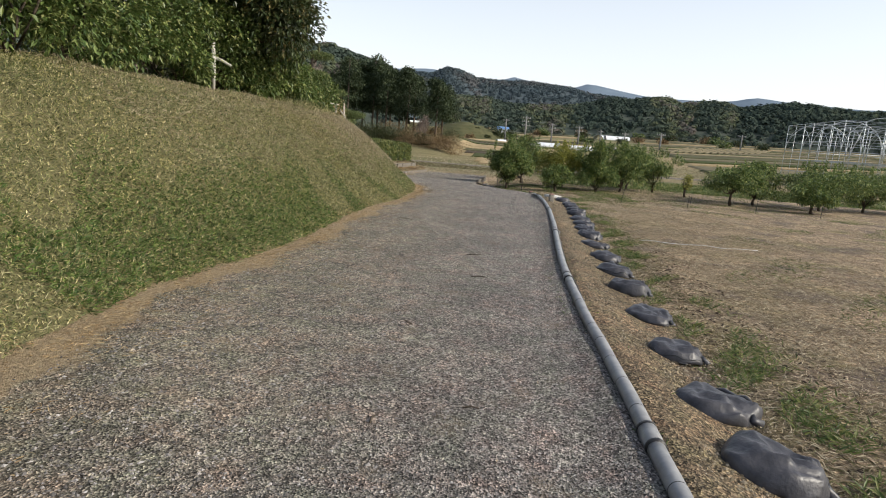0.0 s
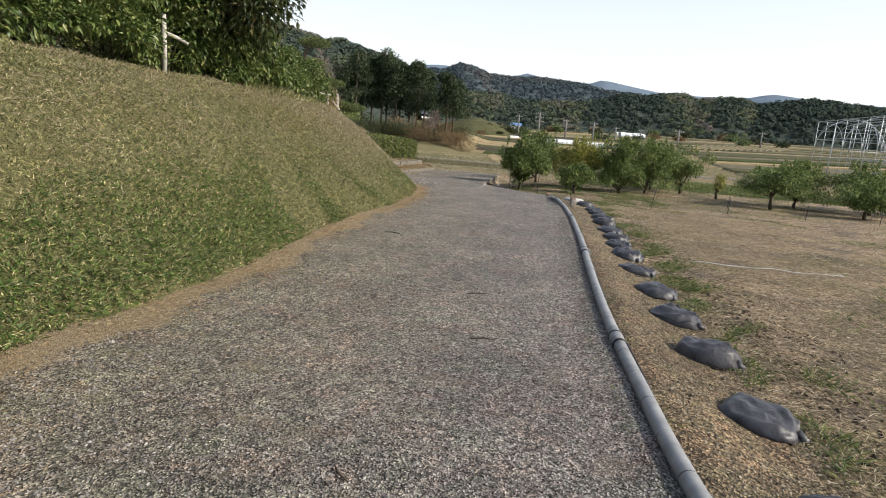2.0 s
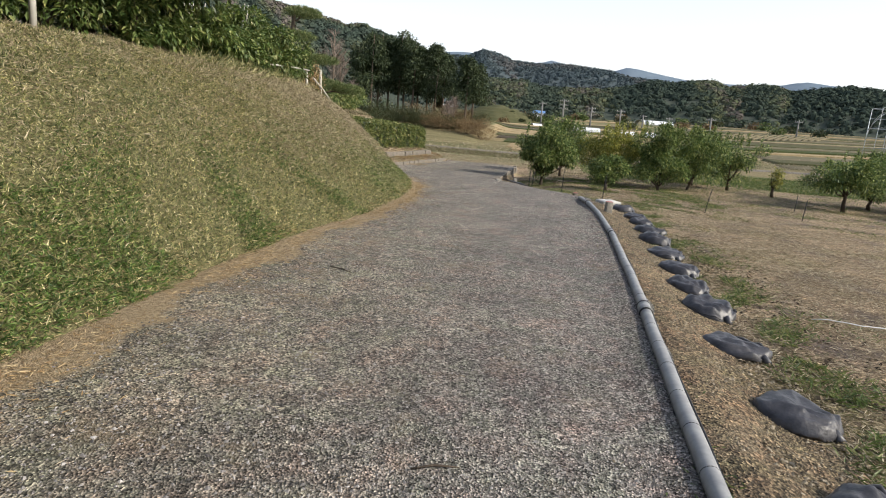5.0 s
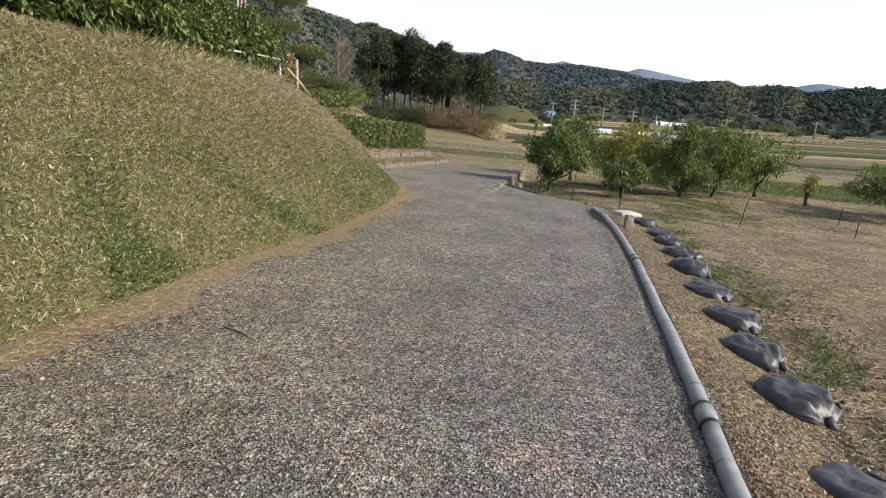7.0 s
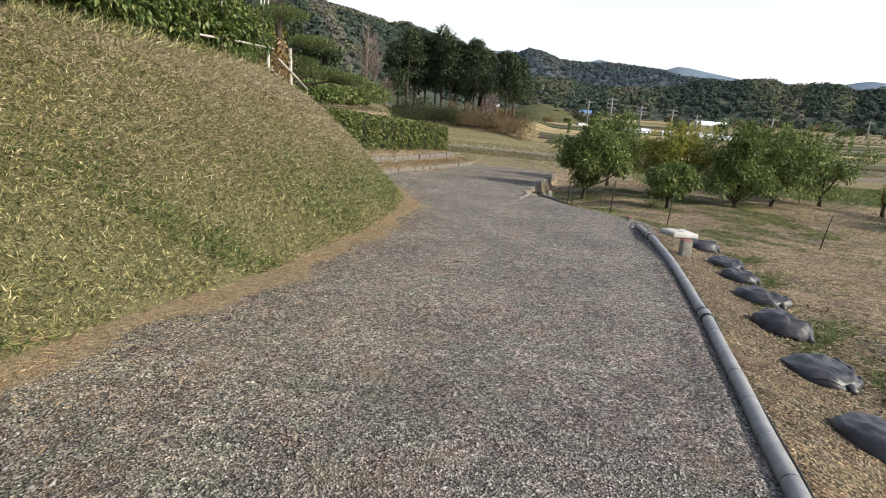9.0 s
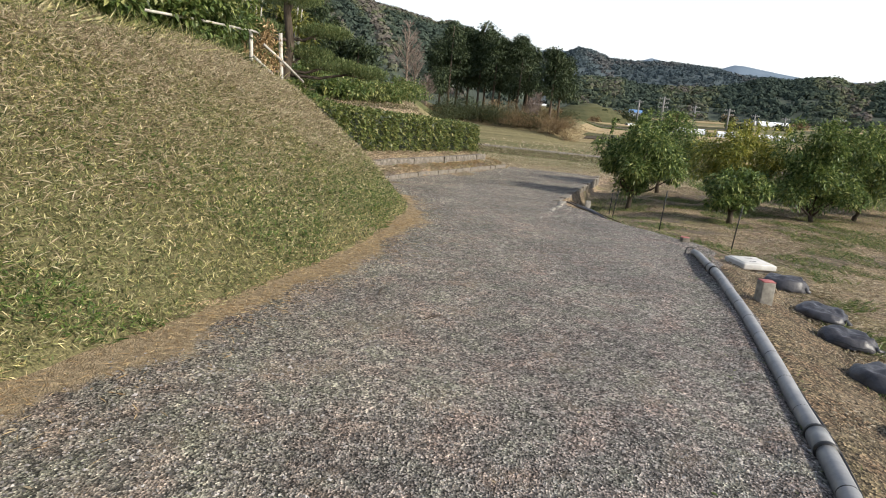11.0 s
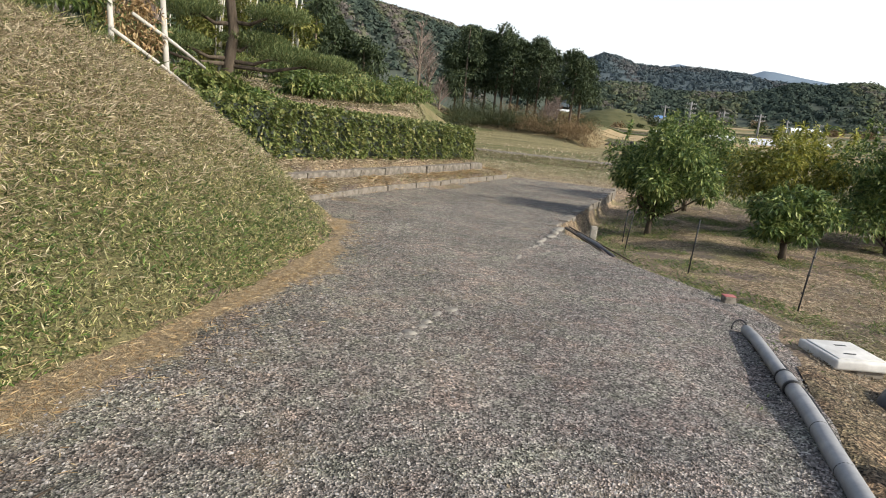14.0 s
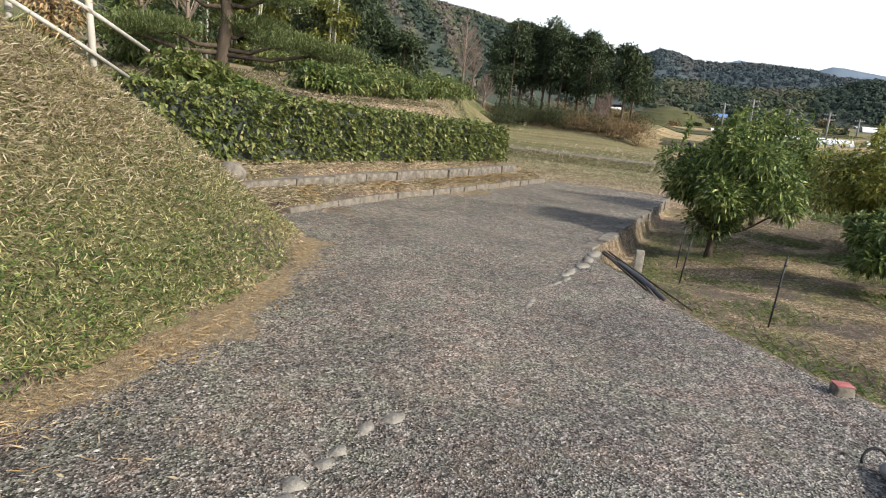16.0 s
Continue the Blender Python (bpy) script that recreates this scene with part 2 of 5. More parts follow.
M_BRUSH = leaf_material("dry_brush", [(0.0, (0.1, 0.065, 0.035)), (0.5, (0.22, 0.15, 0.075)), (1.0, (0.36, 0.27, 0.15))], 0.15, 0.8)
M_TWIG = leaf_material("bare_twigs", [(0.0, (0.12, 0.095, 0.08)), (1.0, (0.27, 0.21, 0.18))], 0.0, 0.9)
# Nearer woods: tree tones lightened and slightly blued to include some distance haze.
M_FOREST = wood_material("valley_forest", [(0.0, (0.045, 0.061, 0.052)), (0.3, (0.054, 0.072, 0.058)), (0.5, (0.068, 0.085, 0.063)), (0.62, (0.105, 0.12, 0.068)), (0.76, (0.115, 0.105, 0.094)), (1.0, (0.155, 0.132, 0.123))])
# Middle-hill trees: aerial haze is put into the tones as grey and blue.
M_FOREST_HAZY = wood_material("hazy_hill_forest", [(0.0, (0.06, 0.081, 0.094)), (0.6, (0.072, 0.092, 0.1)), (0.8, (0.098, 0.103, 0.106)), (1.0, (0.118, 0.113, 0.116))])
# Farthest ridge: the pale blue is distance haze painted into the base colour.
M_RIDGE_HAZY = plain("hazy_distant_hill", (0.14, 0.185, 0.235), (0.17, 0.215, 0.265), 0.02, 1.0, 0, 0.0)
# Soil between those trees, tinted with the same painted haze.
M_HILL_HAZY = plain("hazy_hill_soil", (0.065, 0.085, 0.094), (0.09, 0.108, 0.115), 0.05, 1.0, 0, 0.0)
M_HILL = plain("hill_soil", (0.055, 0.07, 0.058), (0.09, 0.1, 0.08), 0.05, 1.0, 0, 0.0)
M_BARK = plain("bark", (0.04, 0.031, 0.024), (0.12, 0.095, 0.07), 8, 0.9, 0, 0.2, 30, 0.8, 0.02, (1, 1, 0.25))
M_CEDARBARK = plain("cedar_bark", (0.12, 0.09, 0.07), (0.26, 0.21, 0.17), 3, 0.95, 0, 0.1, 12, 0.6, 0.02, (1, 1, 0.15))
M_PIPE = plain("grey_plastic_pipe", (0.18, 0.185, 0.195), (0.33, 0.328, 0.325), 7, 0.45, 0, 0.45, 60, 0.15, 0.003)
M_BLACK = plain("black_plastic", (0.012, 0.012, 0.013), (0.03, 0.03, 0.032), 10, 0.5, 0, 0.4)
M_BAG = plain("black_woven_bag", (0.02, 0.02, 0.025), (0.07, 0.068, 0.075), 9, 0.44, 0, 0.5, 30, 0.5, 0.01)
M_CONC = plain("weathered_concrete", (0.075, 0.064, 0.05), (0.29, 0.26, 0.22), 9, 0.9, 0, 0.25, 50, 0.5, 0.008)
M_PALE = plain("pale_concrete", (0.42, 0.41, 0.39), (0.62, 0.61, 0.58), 6, 0.75, 0, 0.3, 60, 0.2, 0.003)
M_KERB = plain("worn_kerb_stone", (0.17, 0.155, 0.13), (0.37, 0.345, 0.3), 14, 0.95, 0, 0.15, 60, 0.9, 0.012)
M_RED = plain("faded_red_paint", (0.27, 0.07, 0.07), (0.42, 0.17, 0.16), 18, 0.8)
M_POLEWOOD = plain("pale_bamboo_pole", (0.33, 0.31, 0.27), (0.55, 0.53, 0.48), 5, 0.6, 0, 0.35, 30, 0.3, 0.003, (1, 1, 0.2))
M_GALV = plain("galvanised_steel", (0.4, 0.43, 0.46), (0.55, 0.58, 0.6), 4, 0.45, 0.5, 0.5)
M_WHITE = plain("white_plastic_sheet", (0.68, 0.7, 0.72), (0.82, 0.83, 0.85), 1, 0.5)
M_UPOLE = plain("concrete_utility_pole", (0.2, 0.195, 0.19), (0.3, 0.29, 0.28), 2, 0.9)
M_BLUE = plain("blue_roof", (0.1, 0.2, 0.4), (0.15, 0.28, 0.5), 2, 0.5)
M_SOIL = gravel_material("brown_gravel_soil", (0.86, 0.71, 0.48), 74.0)


# ---- building helpers ----
def np_mesh(name, verts, faces, mat, attrs=None, smooth=False):
    """A mesh from arrays: verts (n, 3), faces (m, 3 or 4)."""
    verts, faces = np.asarray(verts, dtype=np.float32), np.asarray(faces, dtype=np.int32)
    me = bpy.data.meshes.new(name)
    k = faces.shape[1]
    me.vertices.add(len(verts))
    me.vertices.foreach_set("co", verts.ravel())
    me.loops.add(faces.size)
    me.loops.foreach_set("vertex_index", faces.ravel())
    me.polygons.add(len(faces))
    me.polygons.foreach_set("loop_start", np.arange(0, faces.size, k, dtype=np.int32))
    me.update(calc_edges=True)
    me.polygons.foreach_set("use_smooth", np.full(len(faces), smooth))
    for key, val in (attrs or {}).items():
        at = me.attributes.new(key, "FLOAT", "POINT")
        at.data.foreach_set("value", np.asarray(val, dtype=np.float32))
    me.materials.append(mat)
    return me


def part(name, bm, mat, parent=None, label="", smooth=True):
    """Links a bmesh, or a mesh, as one object under a thing or a part."""
    if isinstance(bm, bmesh.types.BMesh):
        me = bpy.data.meshes.new(name)
        bm.to_mesh(me)
        bm.free()
        me.materials.append(mat)
        me.polygons.foreach_set("use_smooth", np.full(len(me.polygons), smooth))
    else:
        me = bm
    ob = new(name, me)
    ob.parent = parent
    return tagged(ob, label)


def unit(v):
    return v / np.maximum(np.linalg.norm(v, axis=-1, keepdims=True), 1e-6)


def leaves(p, d, length, width, fold=0.15, droop=0.0):
    """Pointed leaves, two triangles each, folded along the rib: roots p, directions d."""
    n = len(p)
    d = unit(d)
    side = unit(np.cross(d, rng.normal(size=(n, 3)) * 0.35 + np.array([0, 0, 1.0])))
    up = np.cross(side, d)
    L, W = np.broadcast_to(length, n)[:, None], np.broadcast_to(width, n)[:, None]
    sag = np.array([0, 0, 1.0]) * L * np.broadcast_to(droop, n)[:, None]
    mid = p + d * L * 0.45 - sag * 0.36
    tip = p + d * L - sag
    v = np.stack([p, mid + side * W / 2 + up * W * fold, tip, mid - side * W / 2 + up * W * fold], 1).reshape(-1, 3)
    i = np.arange(n)[:, None] * 4
    f = np.stack([np.concatenate([i, i + 1, i + 2], 1), np.concatenate([i, i + 2, i + 3], 1)], 1).reshape(-1, 3)
    return v, f


def join(*sets):
    vs, fs, k = [], [], 0
    for v, f in sets:
        vs.append(v)
        fs.append(f + k)
        k += len(v)
    return np.concatenate(vs), np.concatenate(fs)


def tube(pts, radii, sides=8, cap=True):
    """A tapered tube along points; quads come as triangles."""
    pts, radii = np.asarray(pts, float), np.broadcast_to(radii, len(pts))
    t = unit(np.gradient(pts, axis=0))
    ref = np.where(np.abs(t[:, 2:3]) > 0.9, np.array([[1.0, 0, 0]]), np.array([[0, 0, 1.0]]))
    a = unit(np.cross(t, ref))
    b = np.cross(a, t)
    th = np.linspace(0, 2 * np.pi, sides, endpoint=False)
    ring = a[:, None] * np.cos(th)[None, :, None] + b[:, None] * np.sin(th)[None, :, None]
    v = (pts[:, None] + ring * radii[:, None, None]).reshape(-1, 3)
    f = []
    for i in range(len(pts) - 1):
        for j in range(sides):
            k = (j + 1) % sides
            q = (i * sides + j, i * sides + k, (i + 1) * sides + k, (i + 1) * sides + j)
            f += [(q[0], q[1], q[2]), (q[0], q[2], q[3])]
    if cap:
        for base, order in ((0, -1), ((len(pts) - 1) * sides, 1)):
            for j in range(1, sides - 1):
                f.append((base, base + j, base + j + 1)[::order])
    return v, np.array(f)


def tube_part(name, pts, radii, mat, parent, label="", sides=8):
    v, f = tube(pts, radii, sides)
    return part(name, np_mesh(name, v, f, mat, smooth=True), mat, parent, label)


def box_bm(sx, sy, sz, bevel=0.01, jitter=0.0, seed=0):
    """A block standing on z = 0 with rounded and slightly uneven edges."""
    bm = bmesh.new()
    bmesh.ops.create_cube(bm, size=1)
    r = random.Random(seed)
    for v in bm.verts:
        v.co = Vector((v.co.x * sx, v.co.y * sy, (v.co.z + 0.5) * sz)) + Vector((r.uniform(-jitter, jitter), r.uniform(-jitter, jitter), r.uniform(-jitter, jitter) * (v.co.z > 0)))
    if bevel:
        bmesh.ops.bevel(bm, geom=bm.edges[:], offset=bevel, segments=2, affect="EDGES", profile=0.6)
    return bm


def thing(name, x, y, z, label, category, group="", rz=0.0, kind=""):
    e = new(name)
    e.empty_display_size = 0.2
    e.matrix_world = pose(x, y, z, 0, 0, rz)
    return tagged(e, label, category, group, kind)


# ---- lie of the land ----
def lerp(t, a, b):
    return np.interp(t, a, b)


def sstep(x, a, b):
    t = np.clip((x - a) / (b - a), 0, 1)
    return t * t * (3 - 2 * t)


def foot_x(y):
    """The foot of the grass bank beside the path."""
    return lerp(y, [-60, 2.4, 3.5, 5.1, 6.6, 8.3, 11, 13, 15, 17, 18.4, 19.2, 20.5, 21.4, 22.2], [-2.7, -2.75, -3.05, -3.2, -3.0, -2.88, -3.0, -2.95, -2.75, -2.77, -2.9, -3.06, -3.34, -3.7, -4.3])


def right_x(y):
    """The edge of the gravel towards the field."""
    return lerp(y, [-60, 3, 7, 12, 16, 20.4, 20.9, 21.5, 22.5, 23.4, 24.4, 24.8, 36], [0.98, 0.98, 0.9, 1.05, 1.12, 1.12, 1.2, 0.92, -0.12, -0.75, -1.32, -1.52, -1.45])


def curb_x(y):
    return lerp(y, [20, 24, 26, 28.2, 33.2, 34.2], [-5.5, -5.6, -5.62, -5.35, -4.85, -4.75])


def ledge_x(y):
    return lerp(y, [20, 23.5, 26.3, 29.2, 32.5], [-6.4, -6.27, -6.08, -5.66, -5.36])


def bank_height(x, y):
    """The grass bank: rises from its foot and rounds over to a shelf."""
    end = lerp(-x, [3.4, 3.8, 4.5, 6.15, 8, 40], [22.1, 22.5, 22.7, 23.05, 23.4, 24.8])
    a, b = foot_x(y) - x, (end - y) * 0.85
    d = -np.log(np.exp(-np.clip(a, -9, 30) * 6) + np.exp(-np.clip(b, -9, 30) * 6)) / 6
    return lerp(d, [0, 0.5, 1, 1.5, 2, 2.5, 3, 3.5, 4.5, 8, 30], [0, 0.38, 0.79, 1.2, 1.6, 1.88, 2.06, 2.17, 2.3, 2.6, 4.5]), d


def height(x, y):
    x, y = np.asarray(x, float), np.asarray(y, float)
    r = np.hypot(x, y)
    z = lerp(y, [-60, 0, 5, 18, 22, 26, 34, 36.5, 45, 58], [-0.02, -0.03, -0.08, -0.09, -0.17, -0.27, -0.4, -0.62, -0.7, -0.8])
    rise = lerp(r, [50, 60, 80, 110, 200, 300, 3500], [0, 0.1, 0.9, 2.2, 5.0, 8.5, 60])
    z = z + rise + 0.02 * np.clip(x, 0, 60) * sstep(y, 34, 55) + 0.9 * sstep(y, 66, 74) * sstep(-x, 6, 10) * sstep(150 - y, 20, 50)
    # the mown field and the orchard lie a little lower than the gravel
    field = lerp(y, [-60, 20, 24, 34, 38, 60], [-0.22, -0.22, -0.33, -0.42, -0.6, -0.8]) + rise + 0.02 * np.clip(x, 0, 60) * sstep(y, 34, 55)
    dip = -0.32 * sstep(y, 24.2, 25.5) * sstep(36 - y, 0, 2) * (1 - sstep(x, -1.2, 1.0))
    wr = sstep(x - right_x(y), 0.02, lerp(y, [20, 24, 24.8], [0.7, 0.35, 0.06])) * sstep(38 - y, 0, 2)
    z = z * (1 - wr) + (field + dip) * wr
    # low terrace with the hedge, and the garden behind it
    wt = sstep(curb_x(y) - x, 0.0, 0.1) * sstep(y, 21, 23) * sstep(34.0 - y, 0, 0.8)
    terr = lerp(curb_x(y) - x, [0, 0.7], [-0.14, 0.06]) + lerp(y, [22, 34], [0.08, -0.04])
    z = z * (1 - wt) + terr * wt
    wl = sstep(ledge_x(y) - x, 0.05, 0.2) * sstep(y, 21, 23) * (1 - sstep(x + 6.6 + (np.clip(y, 32.5, 400) - 32.5) * 0.42, -1.5, 0.6) * sstep(y, 32.0, 33.2))
    gard = lerp(-x, [5.3, 6.6, 7.6, 8.7, 14, 30, 60, 400], [0.16, 0.3, 0.75, 1.4, 1.95, 3.0, 5, 40]) + rise * 0.5
    z = z * (1 - wl) + gard * wl
    e, d = bank_height(x, y)
    return np.where(y < 26, np.maximum(z, np.where(d > 0, e - 0.06, -9)), z)


def ground_z(x, y):
    return float(height(np.array([x]), np.array([y]))[0])


def grid_mesh(name, xs, ys, zfun, mat, attrs=None):
    X, Y = np.meshgrid(xs, ys)
    v = np.stack([X, Y, zfun(X, Y)], -1).reshape(-1, 3)
    nx = len(xs)
    i = (np.arange(len(ys) - 1)[:, None] * nx + np.arange(nx - 1)[None]).reshape(-1)
    f = np.stack([i, i + 1, i + nx + 1, i + nx], 1)
    return np_mesh(name, v, f, mat, {k: g(X, Y).ravel() for k, g in (attrs or {}).items()}, True)


def ripple(x, y, s, k):
    """Gentle unevenness."""
    return k * (np.sin(x * s + 1.3 * np.sin(y * s * 0.7)) * np.cos(y * s * 0.9 + np.sin(x * s * 1.3)))


def spread(lo, hi, step, out, ratio):
    core = np.arange(lo, hi + 1e-6, step)
    far, s = [], step
    while (far[-1] if far else 0) < out:
        s *= ratio
        far.append((far[-1] if far else 0) + s)
    far = np.array(far)
    return np.concatenate([lo - far[::-1], core, hi + far])


XS, YS = spread(-9, 12, 0.15, 3500, 1.16), spread(-2, 38, 0.15, 3500, 1.16)
YS = YS[YS > -80]


def sheet_z(x, y):
    z = height(x, y)
    under = sstep(right_x(y) - x, 0.0, 0.08) * sstep(x - foot_x(y), -0.6, -0.1) * sstep(35.0 - y, 0, 0.4) * sstep(y, -30, -29)
    low = ((x < foot_x(y) + 0.1) & (x > -6.2) & (y < 24) & (y > -30)) * 0.1
    return z - np.maximum(under * 0.05, low) + ripple(x, y, 2.7, 0.012) * (1 - under) + ripple(x, y, 0.5, 0.03) * sstep(x, 2, 4) * sstep(50 - y, 0, 10)


ground = part("ground", grid_mesh("ground", XS, YS, sheet_z, M_GROUND, {"far": lambda x, y: sstep(y, 36, 44), "turned": lambda x, y: np.exp(-((x - 2.45) / 0.42) ** 2) * sstep(18 - y, 0, 4)}), None)
tagged(ground, "dry mown field of tan straw running off into farmland", "ground", kind="structure")

# gravel path: runs from the foot of the bank to the field edge
PV = np.arange(-8, 35.2, 0.1)
U = np.linspace(0, 1, 90)


def edge_rise(x, y):
    """Gravel heaped against the pipe."""
    return 0.035 * np.exp(-((right_x(y) - 0.19 - x) / 0.1) ** 2) * (y < 20.3)


def path_mesh():
    left = np.where(PV < 22, foot_x(PV) - 0.35, 0) + np.where(PV >= 22, lerp(PV, [22, 22.6, 23.4, 33.2, 35.2], [-4.3, -5.2, -5.7, -4.9, -4.8]), 0)
    right = right_x(PV) + 0.04 * np.sin(PV * 5.1) * (PV < 24.3)
    X = left[:, None] + (right - left)[:, None] * U[None]
    Y = np.repeat(PV[:, None], len(U), 1)
    base = lerp(Y, [-60, 0, 5, 18, 22, 26, 34, 36.5], [-0.02, -0.03, -0.08, -0.09, -0.17, -0.27, -0.4, -0.46])
    Z = base + 0.004 + ripple(X, Y, 3.1, 0.008) + ripple(X, Y, 1.1, 0.012) + edge_rise(X, Y)
    dirt = np.maximum(1 - (X - foot_x(Y) + 0.02) / (0.48 + 0.16 * np.sin(Y * 2.3) + 0.1 * np.sin(Y * 6.1)), 0) * (Y < 22.5) + np.maximum(1 - (right[:, None] - X) / 0.15, 0) * 0.3 * (Y > 20)
    nx = len(U)
    i = (np.arange(len(PV) - 1)[:, None] * nx + np.arange(nx - 1)[None]).reshape(-1)
    f = np.stack([i, i + 1, i + nx + 1, i + nx], 1)
    return np_mesh("gravel_path", np.stack([X, Y, Z], -1).reshape(-1, 3), f, M_GRAVEL, {"dirt": np.clip(dirt, 0, 1).ravel(), "dust": (sstep(-X, -0.6, 2.6) * lerp(Y, [9, 17], [1, 0.45])).ravel()}, True)


gravel_path = part("gravel_path", path_mesh(), None)
tagged(gravel_path, "wide path of fine grey-brown gravel with sandy edges", "path", kind="structure")


def bank_z(x, y):
    e, d = bank_height(x, y)
    base = lerp(y, [-60, 0, 5, 18, 22, 26], [-0.02, -0.03, -0.08, -0.09, -0.17, -0.27])
    return np.where(d > 0.02, e + base * np.exp(-np.clip(d, 0, 9)), base - 0.08) - 0.05 + ripple(x, y, 2.3, 0.025) + ripple(x, y, 7.7, 0.02)


bank = part("embankment", grid_mesh("embankment", np.arange(-9, -2.3, 0.12), np.arange(-8, 24.2, 0.12), bank_z, M_SLOPE), None)
tagged(bank, "steep earth bank overgrown with dry bamboo grass", "embankment", kind="structure")


def scatter(n, x0, x1, y0, y1, keep):
    """About n random places in a rectangle where keep(x, y) is at least a random number."""
    x, y = rng.uniform(x0, x1, n), rng.uniform(y0, y1, n)
    ok = keep(x, y) > rng.uniform(0, 1, n)
    return x[ok], y[ok]


def patchy(x, y, s=1.0, o=0.0):
    return 0.5 + 0.5 * np.sin(x * 1.7 * s + o + 2 * np.sin(y * 0.9 * s + o)) * np.cos(y * 1.3 * s + 1.5 * np.sin(x * 1.1 * s - o))


def stuff(name, sets, mat, label, category):
    v, f = sets
    ob = part(name, np_mesh(name, v, f, mat), None)
    return tagged(ob, label, category, kind="stuff")


def blades(x, y, z, length, width, lean, droop=0.25, flat=0.0):
    """Grass blades rising from the ground in all directions."""
    n = len(x)
    th = rng.uniform(0, 2 * np.pi, n)
    d = np.stack([np.cos(th) * lean, np.sin(th) * lean, rng.uniform(0.25, 1, n) * (1 - flat) + 0.03], 1)
    return leaves(np.stack([x, y, z], 1), d, length, width, 0.2, droop)


# bamboo grass on the bank
def bank_keep(x, y):
    _, d = bank_height(x, y)
    near = np.clip((d + 0.1) / 0.2 + 0.3 * np.sin(y * 6) + 0.2 * np.sin(y * 17), 0, 1)
    return near * np.where(y < 9, 0.8, 1.0) * np.where(x < -6.4, 0.4, 1)


x, y = scatter(500000, -6.9, -2.4, 1.4, 23.2, bank_keep)
n = len(x)
z = bank_z(x, y) + 0.015 + rng.uniform(0, 0.05, n)
stuff("bamboo_grass", blades(x, y, z, rng.uniform(0.03, 0.075, n), rng.uniform(0.006, 0.011, n), rng.uniform(0.3, 1.5, n), rng.uniform(-0.2, 0.7, n)), M_SASA, "dense short bamboo grass, olive green and straw, on the bank", "grass")
x, y = scatter(22000, -7.0, -2.4, -8, 1.4, bank_keep)
n = len(x)
stuff("bamboo_grass", blades(x, y, bank_z(x, y) + 0.02, rng.uniform(0.07, 0.16, n), rng.uniform(0.014, 0.024, n), rng.uniform(0.4, 1.6, n), 0.3), M_SASA, "dense short bamboo grass further back on the bank", "grass")
x, y = scatter(230000, -5.2, -2.5, 0.6, 22.5, lambda x, y: bank_keep(x, y) * np.clip(1.25 - bank_height(x, y)[1] / 1.3, 0, 1) * (patchy(x, y, 1.2) > 0.42) * lerp(y, [8, 16], [1, 0.3]))
n = len(x)
stuff("fresh_grass", blades(x, y, bank_z(x, y) + 0.02 + rng.uniform(0, 0.04, n), rng.uniform(0.05, 0.11, n), rng.uniform(0.009, 0.016, n), rng.uniform(0.4, 1.4, n)), M_SASA_GREEN, "fresh green bamboo grass along the bank foot", "grass")
x, y = scatter(110000, -4.3, -1.9, 0.6, 22.5, lambda x, y: np.exp(-np.abs(x - foot_x(y) - 0.16) / 0.2) * (0.2 + 0.6 * patchy(x, y, 2.0)))
n = len(x)
stuff("dead_grass", blades(x, y, np.maximum(height(x, y), bank_z(x, y)) + 0.012, rng.uniform(0.03, 0.09, n), rng.uniform(0.004, 0.009, n), 1.0, 0.1, 0.75), M_RUST, "rusty dead grass and litter edging the gravel", "grass")


x, y = scatter(330000, -6.9, -3.0, 7, 23, lambda x, y: bank_keep(x, y) * sstep(bank_height(x, y)[1], 0.2, 1.8) * (0.2 + 0.8 * sstep(y, 12, 18)) * (0.3 + 0.7 * patchy(x, y, 1.6, 0.5)))
n = len(x)
stuff("dry_bank_grass", blades(x, y, bank_z(x, y) + 0.03 + rng.uniform(0, 0.05, n), rng.uniform(0.05, 0.13, n), rng.uniform(0.005, 0.01, n), rng.uniform(0.4, 1.5, n), rng.uniform(0, 0.7, n)), M_STRAW, "pale dry grass over the upper bank", "grass")


x, y = scatter(20000, -6.9, -5.2, 15, 22.4, lambda x, y: bank_keep(x, y) * sstep(-x, 5.4, 6.0) * (0.25 + 0.75 * patchy(x, y, 2.3, 1.5)))
n = len(x)
stuff("tall_dry_grass", blades(x, y, bank_z(x, y) + 0.02, rng.uniform(0.14, 0.42, n), rng.uniform(0.006, 0.013, n), rng.uniform(0.2, 0.9, n), rng.uniform(0.1, 0.7, n)), M_SASA, "tall olive and straw dry grass under the fence", "grass")


# loose stones on the path
def stones(n, x, y, z, size):
    base = np.array([[1, 0, 0], [0, 1, 0], [-1, 0, 0], [0, -1, 0], [0, 0, 1]], float)
    tri = np.array([[0, 1, 4], [1, 2, 4], [2, 3, 4], [3, 0, 4]])
    s = size[:, None, None] * np.stack([rng.uniform(0.7, 1.3, n), rng.uniform(0.5, 1, n), rng.uniform(0.35, 0.8, n)], 1)[:, None]
    v = (base[None] + rng.normal(0, 0.18, (n, 5, 3))) * s
    th = rng.uniform(0, 6.28, n)
    c, sn = np.cos(th)[:, None], np.sin(th)[:, None]
    v = np.stack([v[..., 0] * c - v[..., 1] * sn, v[..., 0] * sn + v[..., 1] * c, v[..., 2]], -1)
    v = v + np.stack([x, y, z], 1)[:, None]
    f = tri[None] + (np.arange(n) * 5)[:, None, None]
    return v.reshape(-1, 3), f.reshape(-1, 3)


